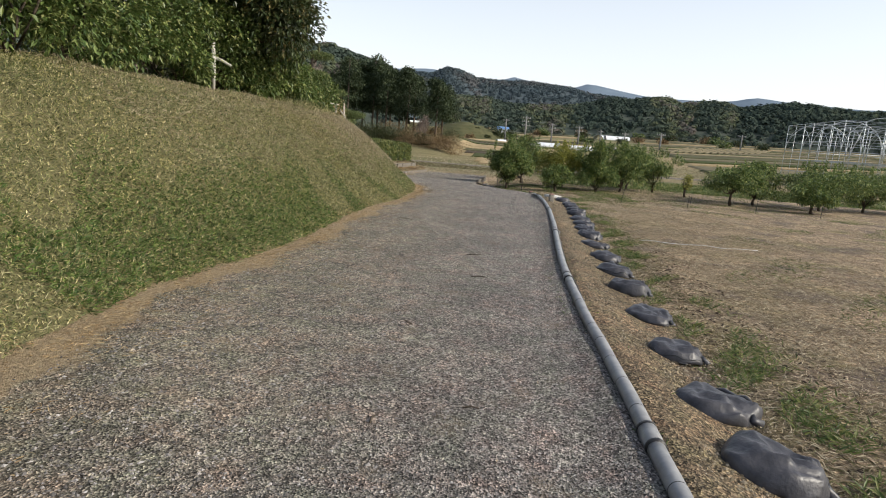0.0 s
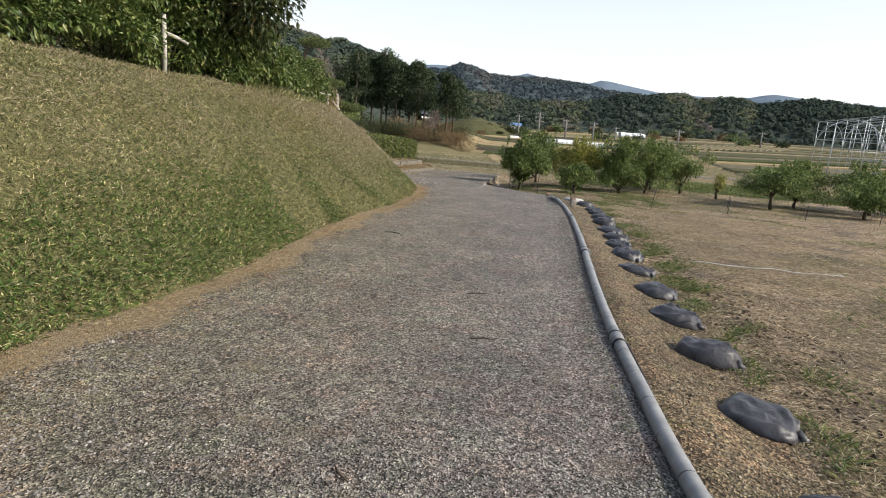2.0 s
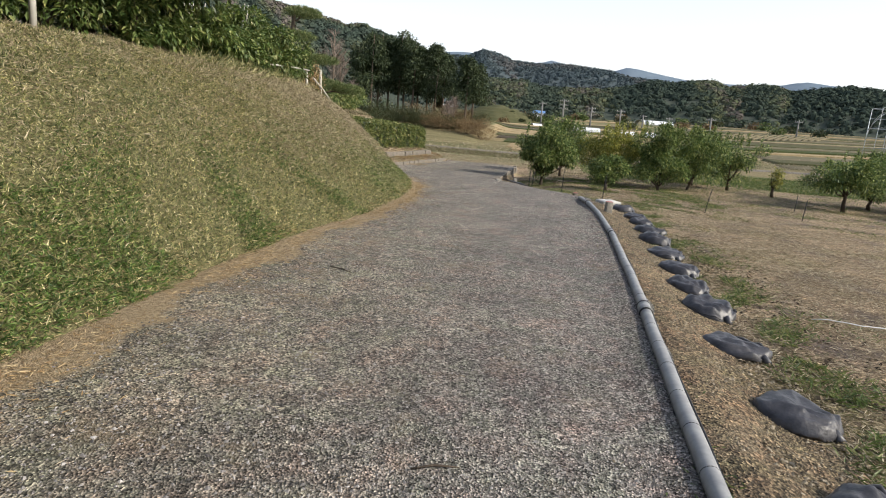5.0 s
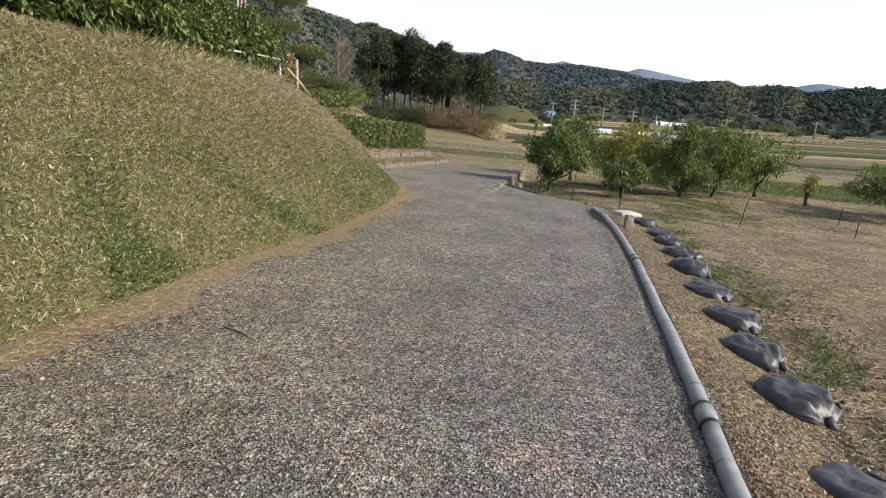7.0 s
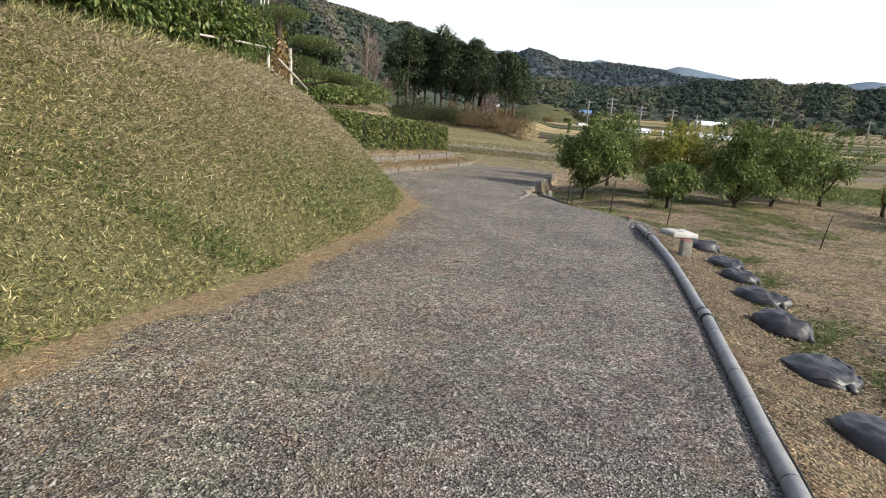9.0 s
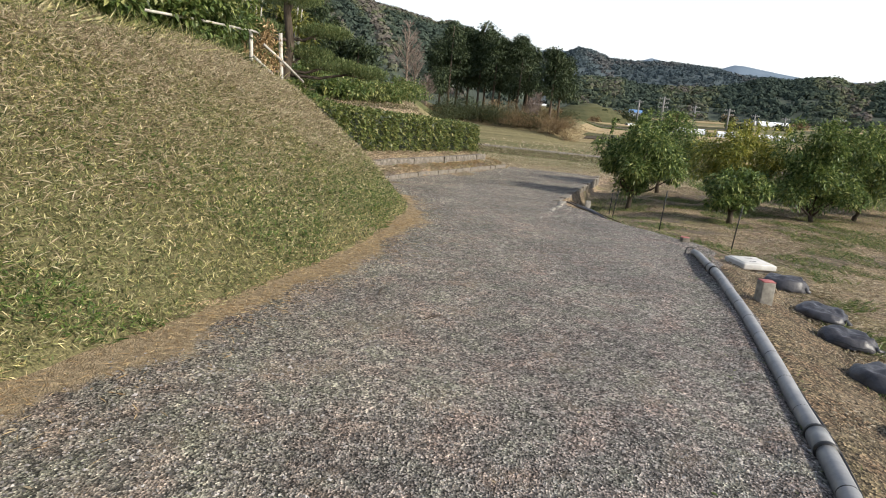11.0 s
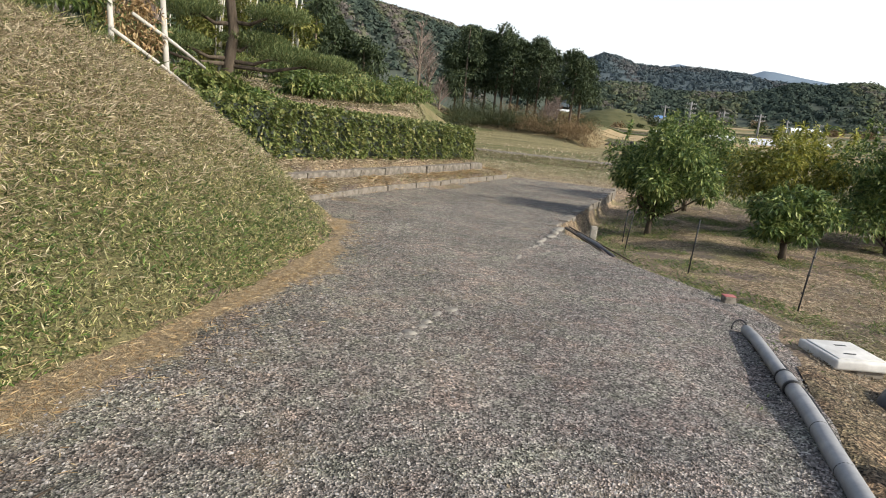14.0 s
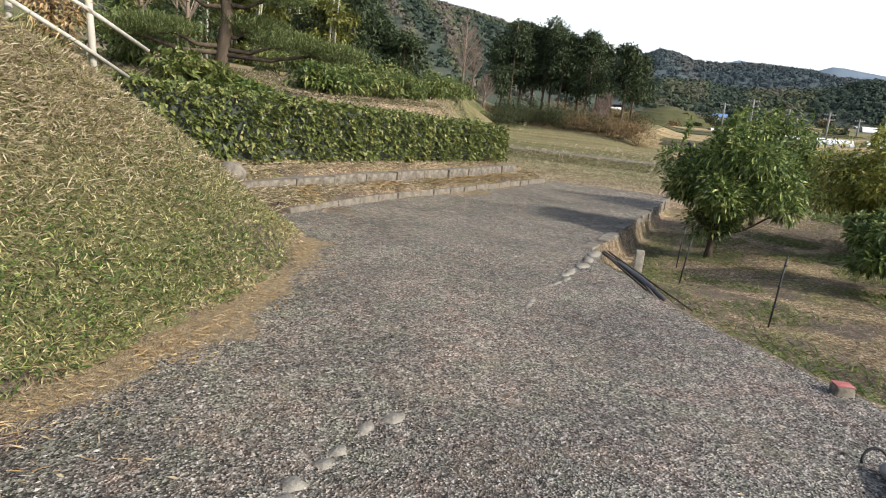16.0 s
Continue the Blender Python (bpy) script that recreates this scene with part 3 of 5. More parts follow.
def path_z(x, y):
    return lerp(y, [-60, 0, 5, 18, 22, 26, 34, 36.5], [-0.02, -0.03, -0.08, -0.09, -0.17, -0.27, -0.4, -0.46]) + 0.004 + ripple(x, y, 3.1, 0.008) + ripple(x, y, 1.1, 0.012) + edge_rise(x, y)


x, y = scatter(165000, -4.2, 1.1, 1.2, 27, lambda x, y: (x < right_x(y)) * np.clip((x - foot_x(y)) / 0.5 - 0.3, 0, 1) * np.where(y < 6, 1, 0.85))
n = len(x)
stuff("loose_gravel", stones(n, x, y, path_z(x, y) - 0.001, 0.0045 + 0.0105 * rng.uniform(0, 1, n) ** 1.7), M_STONE, "loose crushed gravel lying on the path", "gravel")

# verge between pipe and sandbags: brown soil with grit
VY = np.arange(-3, 19.9, 0.12)
VU = np.linspace(0, 1, 12)


def verge_mesh():
    left = right_x(VY) - 0.02
    right = lerp(VY, [0, 12, 18, 21.5], [1.62, 1.75, 1.85, 1.4]) + 0.12 * np.sin(VY * 2.3) + 0.05 * np.sin(VY * 7.1)
    X = left[:, None] + (right - left)[:, None] * VU[None]
    Y = np.repeat(VY[:, None], len(VU), 1)
    Z = height(X, Y) + 0.022 - 0.06 * (VU[None] > 0.95) - 0.02 * (VU[None] < 0.05) + ripple(X, Y, 6, 0.008)
    nx = len(VU)
    i = (np.arange(len(VY) - 1)[:, None] * nx + np.arange(nx - 1)[None]).reshape(-1)
    return np_mesh("soil_verge", np.stack([X, Y, Z], -1).reshape(-1, 3), np.stack([i, i + 1, i + nx + 1, i + nx], 1), M_SOIL, None, True)


tagged(part("soil_verge", verge_mesh(), None), "strip of brown soil and grit beside the path", "verge", kind="structure")
x, y = scatter(44000, 0.95, 1.9, 1.2, 21.5, lambda x, y: (x > right_x(y) + 0.12) * 0.8)
n = len(x)
stuff("verge_grit", stones(n, x, y, height(x, y) + 0.02, 0.004 + 0.013 * rng.uniform(0, 1, n) ** 2), leaf_material("grit", [(0.0, (0.06, 0.047, 0.03)), (0.5, (0.17, 0.137, 0.088)), (1.0, (0.4, 0.34, 0.25))], 0, 0.9), "brown grit and pebbles on the verge", "gravel")

# straw and tufts on the field and on the orchard floor
x, y = scatter(430000, 1.5, 14, 2, 34, lambda x, y: np.exp(-np.clip(x - 4, 0, 99) / 4.5) * np.exp(-np.clip(y - 18, 0, 99) / 8) * (0.2 + 0.8 * patchy(x, y, 0.8)) * (1 - 0.6 * np.exp(-((x - 2.4) / 0.4) ** 2) * (y < 17)) * (x > lerp(y, [0, 20, 22], [1.75, 1.9, 0.5]) + 0.1 * np.sin(y * 4)))
n = len(x)
xa, ya = scatter(170000, 1.9, 7.5, 3, 21, lambda x, y: np.exp(-np.clip(x - 3.5, 0, 9) / 2.5) * (0.25 + 0.75 * patchy(x, y, 1.9, 0.7)) * (1 - 0.7 * np.exp(-((x - 2.4) / 0.4) ** 2)))
x, y = np.concatenate([x, xa]), np.concatenate([y, ya])
n = len(x)
stuff("mown_straw", blades(x, y, sheet_z(x, y) + 0.008, rng.uniform(0.03, 0.13, n), rng.uniform(0.0035, 0.008, n), 1.0, 0.05, 0.72), M_STRAW, "mown straw lying over the dry field", "straw")
x, y = scatter(110000, -1.3, 9, 21.2, 35, lambda x, y: (x > right_x(y) + 0.3 + 0.1 * np.sin(y * 9)) * (0.3 + 0.7 * patchy(x, y, 1.4)) * np.exp(-np.clip(x - 3, 0, 9) / 4))
n = len(x)
stuff("orchard_litter", blades(x, y, sheet_z(x, y) + 0.008, rng.uniform(0.03, 0.1, n), rng.uniform(0.004, 0.01, n), 1.0, 0.1, 0.6), M_LITTER, "dry grass and leaf litter on the orchard floor", "litter")
x, y = scatter(90000, 1.5, 13, 2, 34, lambda x, y: np.maximum((patchy(x, y, 0.9, 2.0) > 0.8) * 0.6, 0.22 * sstep(y, 21, 27)) * (x > 1.75))
xa, ya = scatter(70000, 1.5, 3.0, 2, 21, lambda x, y: (patchy(x, y, 1.9, 1.0) > 0.56) * 0.75 * (x > 1.72) * np.exp(-((x - 2.15) / 0.35) ** 2))
xl, yl = scatter(60000, 1.7, 3.2, 2, 20, lambda x, y: (0.15 + 0.85 * patchy(x, y, 2.4, 2.2)) * (x > 1.74) * np.exp(-((x - 2.05) / 0.42) ** 2))
nl = len(xl)
stuff("verge_grass", blades(xl, yl, sheet_z(xl, yl), rng.uniform(0.03, 0.12, nl), rng.uniform(0.005, 0.01, nl), 1.0, 0.25, 0.35), M_LITTER, "low olive and straw grass behind the sandbags", "grass")
x, y = np.concatenate([x, xa]), np.concatenate([y, ya])
n = len(x)
xb, yb = scatter(60000, -1.2, 5, 21, 30, lambda x, y: (x > right_x(y) + 0.22) * np.maximum((patchy(x, y, 1.6, 0.4) > 0.55) * 0.6, 0.45 * np.exp(-np.abs(x - right_x(y) - 0.6) / 0.25)))
x, y = np.concatenate([x, xb]), np.concatenate([y, yb])
n = len(x)
xc, yc = rng.uniform(2.0, 3.0, 5000), rng.uniform(2, 17, 5000)
stuff("soil_clods", stones(5000, xc, yc, sheet_z(xc, yc) - 0.004, 0.008 + 0.03 * rng.uniform(0, 1, 5000) ** 2.5), leaf_material("dark_clod", [(0.0, (0.03, 0.021, 0.015)), (0.7, (0.085, 0.06, 0.04)), (1.0, (0.2, 0.15, 0.1))], 0, 0.95), "dark brown soil clods beside the sandbags", "soil")
stuff("green_weeds", blades(x, y, sheet_z(x, y), rng.uniform(0.05, 0.14, n), rng.uniform(0.008, 0.016, n), 0.9, 0.2), M_WEED, "green weeds growing in the dry field", "weeds")


x, y = scatter(14000, 0.4, 1.25, 1.5, 20.5, lambda x, y: np.exp(-np.abs(x - right_x(y) + 0.12) / 0.09) * (patchy(x, y, 2.2) > 0.55) * 0.7)
n = len(x)
stuff("edge_weeds", blades(x, y, height(x, y) + 0.01, rng.uniform(0.03, 0.08, n), rng.uniform(0.006, 0.012, n), 0.9, 0.2), M_WEED, "small green weeds along the pipe", "weeds")
x, y = scatter(1500, -3.0, 0.9, 1.5, 24, lambda x, y: (x > foot_x(y) + 0.2) * (0.15 + 0.85 * np.exp(-(x - foot_x(y)) / 0.6)))
n = len(x)
stuff("dry_leaves", blades(x, y, path_z(x, y) + 0.012, rng.uniform(0.02, 0.06, n), rng.uniform(0.006, 0.016, n), 1.0, 0.0, 0.95), M_STRAW, "dry leaf scraps scattered on the gravel", "leaves")


# ---- plants ----
def crown_points(n, centre, radii, clumps, seed, hollow=0.75, low=-1.0, most=0.46):
    """Leaf places and outward directions over many uneven clumps that make up a crown."""
    g = np.random.default_rng(seed)
    c = unit(g.normal(size=(clumps, 3)))
    c[:, 2] = np.where(c[:, 2] < low, -c[:, 2] * 0.5, c[:, 2])
    c = c * g.uniform(0.3, 0.88, (clumps, 1))
    r = g.uniform(0.17, most, clumps)
    k = g.integers(0, clumps, n)
    d = unit(g.normal(size=(n, 3)))
    rad = r[k] * g.uniform(hollow, 1.05, n)
    p = (c[k] + d * rad[:, None]) * np.asarray(radii) + np.asarray(centre)
    return p, d, c * np.asarray(radii) + np.asarray(centre)


def foliage(name, p, d, length, width, mat, parent, label="", droop=0.3, out=0.7):
    n = len(p)
    dirs = unit(d) * out + rng.normal(size=(n, 3)) * 0.5
    v, f = leaves(p, dirs, rng.uniform(0.7, 1.25, n) * length, rng.uniform(0.75, 1.2, n) * width, 0.2, droop)
    return part(name, np_mesh(name, v, f, mat), None, parent, label)


def limbs(base, targets, r0, wob, seed, parent, name="limb"):
    """Limbs from one point out to the clumps, each a part of its own."""
    g = np.random.default_rng(seed)
    for t in targets:
        t = np.asarray(t)
        m1 = base + (t - base) * 0.35 + g.normal(0, wob, 3)
        m2 = base + (t - base) * 0.7 + g.normal(0, wob, 3)
        tube_part(name, [base, m1, m2, t], [r0, r0 * 0.65, r0 * 0.42, r0 * 0.15], M_BARK, parent, sides=5)


def citrus_tree(x, y, radius, top, trunk_h, seed, mat=None, n=6500, label="small citrus tree with glossy green leaves in the orchard"):
    z0 = ground_z(x, y)
    hgt = top - z0
    e = thing("citrus_tree", x, y, z0, label, "tree", "orchard trees")
    cz = (hgt + trunk_h) / 2 + 0.02
    n = int(n * 1.15)
    p, d, c = crown_points(n, (0, 0, cz), (radius, radius * 0.95, (hgt - trunk_h) / 2 * 1.05), 34, seed, 0.45, most=0.34)
    g = np.random.default_rng(seed + 900)
    k = 16
    a, q = g.uniform(0, 6.28, k), g.integers(0, k, n // 14)
    root = np.stack([np.cos(a) * radius * g.uniform(0, 0.7, k), np.sin(a) * radius * g.uniform(0, 0.7, k), np.full(k, hgt * 0.82)], 1)
    t = g.uniform(0, 1, len(q))
    shoot = root[q] + np.stack([t * 0.05, t * 0.03, t * hgt * g.uniform(0.12, 0.24, k)[q]], 1)
    p, d = np.concatenate([p, shoot]), np.concatenate([d, unit(g.normal(size=(len(q), 3)) + np.array([0, 0, 0.9]))])
    keep = p[:, 2] > trunk_h * 0.45 + 0.15 * np.hypot(p[:, 0], p[:, 1]) * (radius > 1)
    foliage("crown", p[keep], d[keep], 0.11, 0.042, mat or M_CITRUS, e, droop=0.22)
    g = np.random.default_rng(seed)
    bend = g.normal(0, 0.03, 3)
    tb = [(0, 0, -0.06), (bend[0], bend[1], trunk_h * 0.5), (bend[1], bend[2], trunk_h)]
    tube_part("trunk", tb, [0.075, 0.055, 0.05], M_BARK, e, sides=9)
    limbs(np.array(tb[2]), c[:9], 0.032, 0.05, seed, e)
    return e


citrus_tree(-0.15, 27.5, 1.22, 1.66, 0.36, 1, n=11000)
citrus_tree(1.95, 25.75, 0.68, 0.8, 0.26, 2, n=5200, label="low young citrus tree with hanging dark green leaves")
citrus_tree(2.5, 29.3, 1.35, 1.85, 0.25, 3, M_CITRUS_Y, 9000, label="citrus tree with yellowing leaves in the orchard")
citrus_tree(0.6, 31.5, 1.3, 2.0, 0.4, 4, n=8000)
citrus_tree(4.0, 27.9, 1.32, 1.95, 0.15, 5, n=12000)
citrus_tree(5.3, 29.4, 1.4, 2.0, 0.25, 6, n=9000)
citrus_tree(7.4, 31.8, 1.5, 1.85, 0.4, 7, n=9000)
citrus_tree(6.4, 33.5, 1.5, 1.9, 0.3, 16)
citrus_tree(9.5, 26.6, 1.5, 1.3, 0.5, 8, n=8000)
citrus_tree(11.2, 28.6, 1.8, 1.55, 0.3, 9, n=8000)
citrus_tree(12.2, 25.3, 1.3, 0.95, 0.35, 10, n=5500)
citrus_tree(13.8, 28.0, 2.0, 1.75, 0.35, 11, n=9000)
citrus_tree(16.2, 29.0, 2.1, 1.75, 0.3, 12, n=8000)
citrus_tree(18.6, 29.5, 2.1, 1.8, 0.3, 13)
citrus_tree(21.2, 30.5, 1.8, 1.8, 0.3, 14)
citrus_tree(23.6, 31.0, 1.8, 1.8, 0.3, 17)
citrus_tree(8.6, 30.2, 0.3, 0.75, 0.35, 15, M_CITRUS_Y, 420, "small yellow-green citrus sapling standing alone")


def bush(name, x, y, z0, rx, ry, rz, seed, n, mat, label, size=(0.1, 0.055), cat="bush", group=""):
    e = thing(name, x, y, z0, label, cat, group)
    p, d, c = crown_points(n, (0, 0, rz * 0.85), (rx, ry, rz), 22, seed, 0.6)
    p[:, 2] = np.maximum(p[:, 2], rng.uniform(0, 0.25, len(p)))
    foliage("foliage", p, d, size[0], size[1], mat, e, droop=0.3)
    limbs(np.array([0, 0, -0.08]), c[:6], 0.03, 0.08, seed, e, "stem")
    return e


# evergreen thicket along the top of the bank
for k in range(13):
    by = 1.0 + k * 1.55
    bx = (-7.1 if 10 < by < 14 else -6.72) + 0.2 * math.sin(k * 2.1)
    bh = (1.15 + 0.35 * math.sin(k * 1.7)) * lerp(by, [0, 13, 16, 20], [1.3, 1.05, 0.8, 0.5])
    bush("evergreen_bush", bx, by, ground_z(bx, by), 1.15, 1.2, bh, 40 + k, 6000, M_BUSH, "broadleaf evergreen bush overgrown with vines on the bank top", group="bank thicket")
for k in range(8):
    by = 0.5 + k * 2.4
    bush("tall_thicket", -9.4 + 0.4 * math.sin(k), by, ground_z(-9.4, by), 1.6, 1.6, 2.1 * lerp(by, [0, 12, 15, 18], [1.6, 1.5, 1.0, 0.5]), 70 + k, 4200, M_DARK, "tall dark evergreen thicket behind the bank", (0.14, 0.075), group="bank thicket")
for k in range(5):
    by = 14.4 + k * 1.2
    bush("evergreen_bush", -6.55, by, ground_z(-6.55, by) - 0.05, 0.6, 0.9, 0.5 + 0.08 * math.sin(k * 2.3), 60 + k, 3400, M_BUSH, "low leafy bush growing through the fence", group="bank thicket")
bush("withered_bush", -6.35, 20.9, ground_z(-6.35, 20.9), 0.35, 0.35, 0.65, 91, 1500, M_RUST, "withered brown vine on the fence end", (0.08, 0.03))


def broad_tree(x, y, z0, trunk_h, centre, radii, seed, n, mat, label, r=0.2, size=(0.13, 0.075)):
    e = thing("broadleaf_tree", x, y, z0, label, "tree")
    p, d, c = crown_points(n, centre, radii, 40, seed, 0.5)
    foliage("crown", p, d, size[0], size[1], mat, e, droop=0.35)
    tube_part("trunk", [(0, 0, -0.2), (0.1, 0.05, trunk_h * 0.5), (0, 0.1, trunk_h)], [r, r * 0.8, r * 0.6], M_BARK, e, sides=10)
    limbs(np.array([0, 0.1, trunk_h]), c[:16], r * 0.45, 0.15, seed, e)
    return e


broad_tree(-7.6, 14.6, ground_z(-7.6, 14.6), 1.4, (0.7, -0.3, 2.9), (2.7, 3.3, 2.6), 5, 32000, M_DARK, "dark evergreen tree leaning over the bank top")


# ---- hedge, terrace, fence ----
def hedge():
    e = thing("hedge", 0, 0, 0, "clipped evergreen hedge with broad glossy leaves beside the terrace", "hedge")
    m = 15000
    t = rng.uniform(0, 1, m)
    hy = 22.3 + t * 10.2
    fx = lerp(hy, [22, 26.7, 29.3, 32.6], [-6.95, -6.5, -6.0, -5.55])
    top = lerp(hy, [22, 27, 32.6], [1.42, 1.25, 1.05])
    base = lerp(hy, [22, 32.6], [0.35, 0.2])
    s = rng.uniform(0, 1, m)
    front, roof = s < 0.5, (s >= 0.5) & (s < 0.88)
    end = s >= 0.88
    wob = 0.05 * np.sin(hy * 5) + 0.04 * np.sin(hy * 11)
    px = np.where(front, fx + wob, fx - rng.uniform(0, 0.95, m))
    pz = np.where(roof, top + 0.03 * np.sin(hy * 7 + px * 5), base + (top - base) * rng.uniform(0, 1, m) ** 0.9)
    py = np.where(end, np.where(rng.uniform(0, 1, m) < 0.8, 32.5, 22.3), hy)
    px = np.where(end, lerp(py, [22, 32.6], [-6.95, -5.55]) - rng.uniform(0, 0.95, m), px)
    pz = np.where(end, lerp(py, [22, 32.6], [0.35, 0.2]) + (lerp(py, [22, 32.6], [1.42, 1.05]) - 0.25) * rng.uniform(0, 1, m), pz)
    p = np.stack([px, py, pz], 1) + rng.normal(0, 0.03, (m, 3))
    d = np.where(front[:, None], [[1, -0.2, 0.35]], np.where(roof[:, None], [[0.1, 0, 1]], [[0.2, 1, 0.3]])) + rng.normal(0, 0.25, (m, 3))
    foliage("foliage", p, d, 0.1, 0.062, M_HEDGE, e, droop=0.3, out=0.55)
    ys = np.arange(22.35, 32.5, 0.25)
    cx = lerp(ys, [22, 26.7, 29.3, 32.6], [-6.95, -6.5, -6.0, -5.55])
    v, f = [], []
    for q, yy in enumerate(ys):
        t0, b0 = lerp(yy, [22, 32.6], [1.36, 0.98]), lerp(yy, [22, 32.6], [0.4, 0.26])
        v += [(cx[q] - 0.08, yy, b0), (cx[q] - 0.08, yy, t0), (cx[q] - 0.88, yy, t0), (cx[q] - 0.88, yy, b0)]
        if q:
            for j in range(4):
                f.append((q * 4 - 4 + j, q * 4 - 4 + (j + 1) % 4, q * 4 + (j + 1) % 4, q * 4 + j))
    f += [(0, 1, 2, 3), tuple(len(v) - 4 + j for j in (3, 2, 1, 0))]
    part("inner_growth", np_mesh("inner_growth", np.array(v), np.array(f), M_HILL), None, e)
    for q in range(9):
        yy = 22.6 + q * 1.2
        xx = lerp(yy, [22, 26.7, 29.3, 32.6], [-6.95, -6.5, -6.0, -5.55]) - 0.35
        tube_part("stem", [(xx, yy, ground_z(xx, yy) - 0.05), (xx + 0.03, yy + 0.05, 0.9)], [0.025, 0.012], M_BARK, e, sides=5)


hedge()


def block_row(name, fx, y0, y1, step, sx, sz, zf, mat, label, cat, lean=0.0):
    """A row of concrete blocks, each a piece of its own."""
    e = thing(name, 0, 0, 0, label, cat, kind="structure")
    meshes = []
    for q in range(5):
        bm = box_bm(sx, step - 0.014, sz, 0.016, 0.014, q)
        me = bpy.data.meshes.new("block")
        bm.to_mesh(me)
        bm.free()
        me.materials.append(mat)
        meshes.append(me)
    yy, q = y0 + step / 2, 0
    while yy < y1:
        ang = math.degrees(math.atan2(float(fx(yy - 0.3) - fx(yy + 0.3)), 0.6))
        o = new("block", meshes[q * 3 % 5])
        o.matrix_world = pose(float(fx(yy)), yy, zf(yy), 0, lean + random.uniform(-2, 2), ang + random.uniform(-2, 2))
        o.parent = e
        yy += step
        q += 1
    return e


block_row("curb", curb_x, 23.6, 34.1, 0.6, 0.12, 0.3, lambda yy: float(lerp(yy, [22, 26, 34], [-0.42, -0.46, -0.56])), M_CONC, "low weathered concrete curb edging the grass terrace", "curb")
block_row("terrace_ledge", ledge_x, 22.6, 32.7, 0.9, 0.28, 0.3, lambda yy: float(lerp(yy, [22, 34], [-0.13, -0.19])), M_CONC, "weathered concrete ledge in front of the hedge", "ledge")
block_row("retaining_wall", lambda yy: -1.6 + 0.015 * (yy - 26), 25.0, 34.9, 0.45, 0.17, 0.6, lambda yy: float(lerp(yy, [24, 26, 34], [-0.84, -0.86, -1.0]) + 0.025 * math.sin(yy * 5.3)), M_CONC, "low concrete block retaining wall between gravel and orchard", "wall")
def flat_stone(rx, ry, h, g):
    """A broken flat stone: an uneven outline with a chipped upper edge."""
    bm = bmesh.new()
    k = 11
    rad = [g.uniform(0.72, 1.12) for _ in range(k)]
    rings = []
    for sc, z in ((1.0, 0), (1.0, h * 0.84), (0.84, h)):
        rings.append([bm.verts.new((rx * rad[a] * sc * math.cos(a * 6.283 / k), ry * rad[a] * sc * math.sin(a * 6.283 / k), z + g.uniform(-0.004, 0.004))) for a in range(k)])
    for lo, hi in zip(rings[:-1], rings[1:]):
        for a in range(k):
            bm.faces.new((lo[a], lo[(a + 1) % k], hi[(a + 1) % k], hi[a]))
    bm.faces.new(rings[2])
    bm.faces.new(rings[0][::-1])
    return bm


# worn kerb stones sunk in the gravel along the old road edge
kerb = thing("sunken_kerb", 0, 0, 0, "line of worn pale kerb stones sunk in the gravel", "kerb", kind="structure")
for q, (ky, kl, kw) in enumerate([(18.72, 0.2, 0.13), (19.02, 0.2, 0.12), (19.38, 0.3, 0.1), (20.78, 0.16, 0.08), (21.5, 0.1, 0.05), (21.9, 0.26, 0.09), (22.35, 0.1, 0.05), (22.72, 0.28, 0.09), (23.15, 0.3, 0.1), (23.5, 0.34, 0.14), (23.9, 0.36, 0.16), (24.3, 0.36, 0.16), (24.7, 0.36, 0.18)]):
    for w in range(1 if kl < 0.15 or q > 8 else 2):
        g = random.Random(q * 7 + w)
        part("kerb_stone", flat_stone(kw * g.uniform(0.38, 0.55), kl * g.uniform(0.28, 0.42) * (1.35 if q > 8 else 1), 0.08, g), M_KERB, kerb).matrix_local = pose(-1.47 + g.uniform(-0.035, 0.035), ky + (w - 0.3) * kl * 0.55, float(path_z(-1.47, ky)) - 0.077 + max(0, q - 7) * 0.005, g.uniform(-3, 3), g.uniform(-3, 3), g.uniform(-15, 15))

x, y = scatter(80000, -7.0, -4.6, 22.5, 34, lambda x, y: (x < curb_x(y) - 0.02) * ((x > ledge_x(y) + 0.12) * 0.9 + (x < ledge_x(y) - 0.12) * (x > ledge_x(y) - 0.5) * 0.6))
n = len(x)
stuff("terrace_grass", blades(x, y, height(x, y), rng.uniform(0.06, 0.18, n), rng.uniform(0.009, 0.017, n), rng.uniform(0.5, 1.3, n), 0.5, 0.2), M_STRAW, "dry straw-coloured grass covering the low terrace", "grass")
x, y = scatter(16000, -6.4, -4.6, 22.5, 34, lambda x, y: (x < curb_x(y) + 0.04) * (x > ledge_x(y) + 0.1) * (patchy(x, y, 1.3, 3.0) > 0.45))
n = len(x)
stuff("rusty_grass", blades(x, y, height(x, y) + 0.02, rng.uniform(0.08, 0.2, n), rng.uniform(0.009, 0.016, n), rng.uniform(0.5, 1.3, n), 0.5, 0.2), M_RUST, "rusty dead grass hanging over the curb", "grass")
x, y = scatter(9000, -6.4, -4.6, 22.5, 34, lambda x, y: (x < curb_x(y) - 0.02) * (x > ledge_x(y) + 0.08) * (patchy(x, y, 1.5) > 0.5))
n = len(x)
stuff("terrace_weeds", blades(x, y, height(x, y), rng.uniform(0.04, 0.12, n), rng.uniform(0.006, 0.014, n), 0.8, 0.3), M_SASA_GREEN, "green weeds among the terrace grass", "weeds")


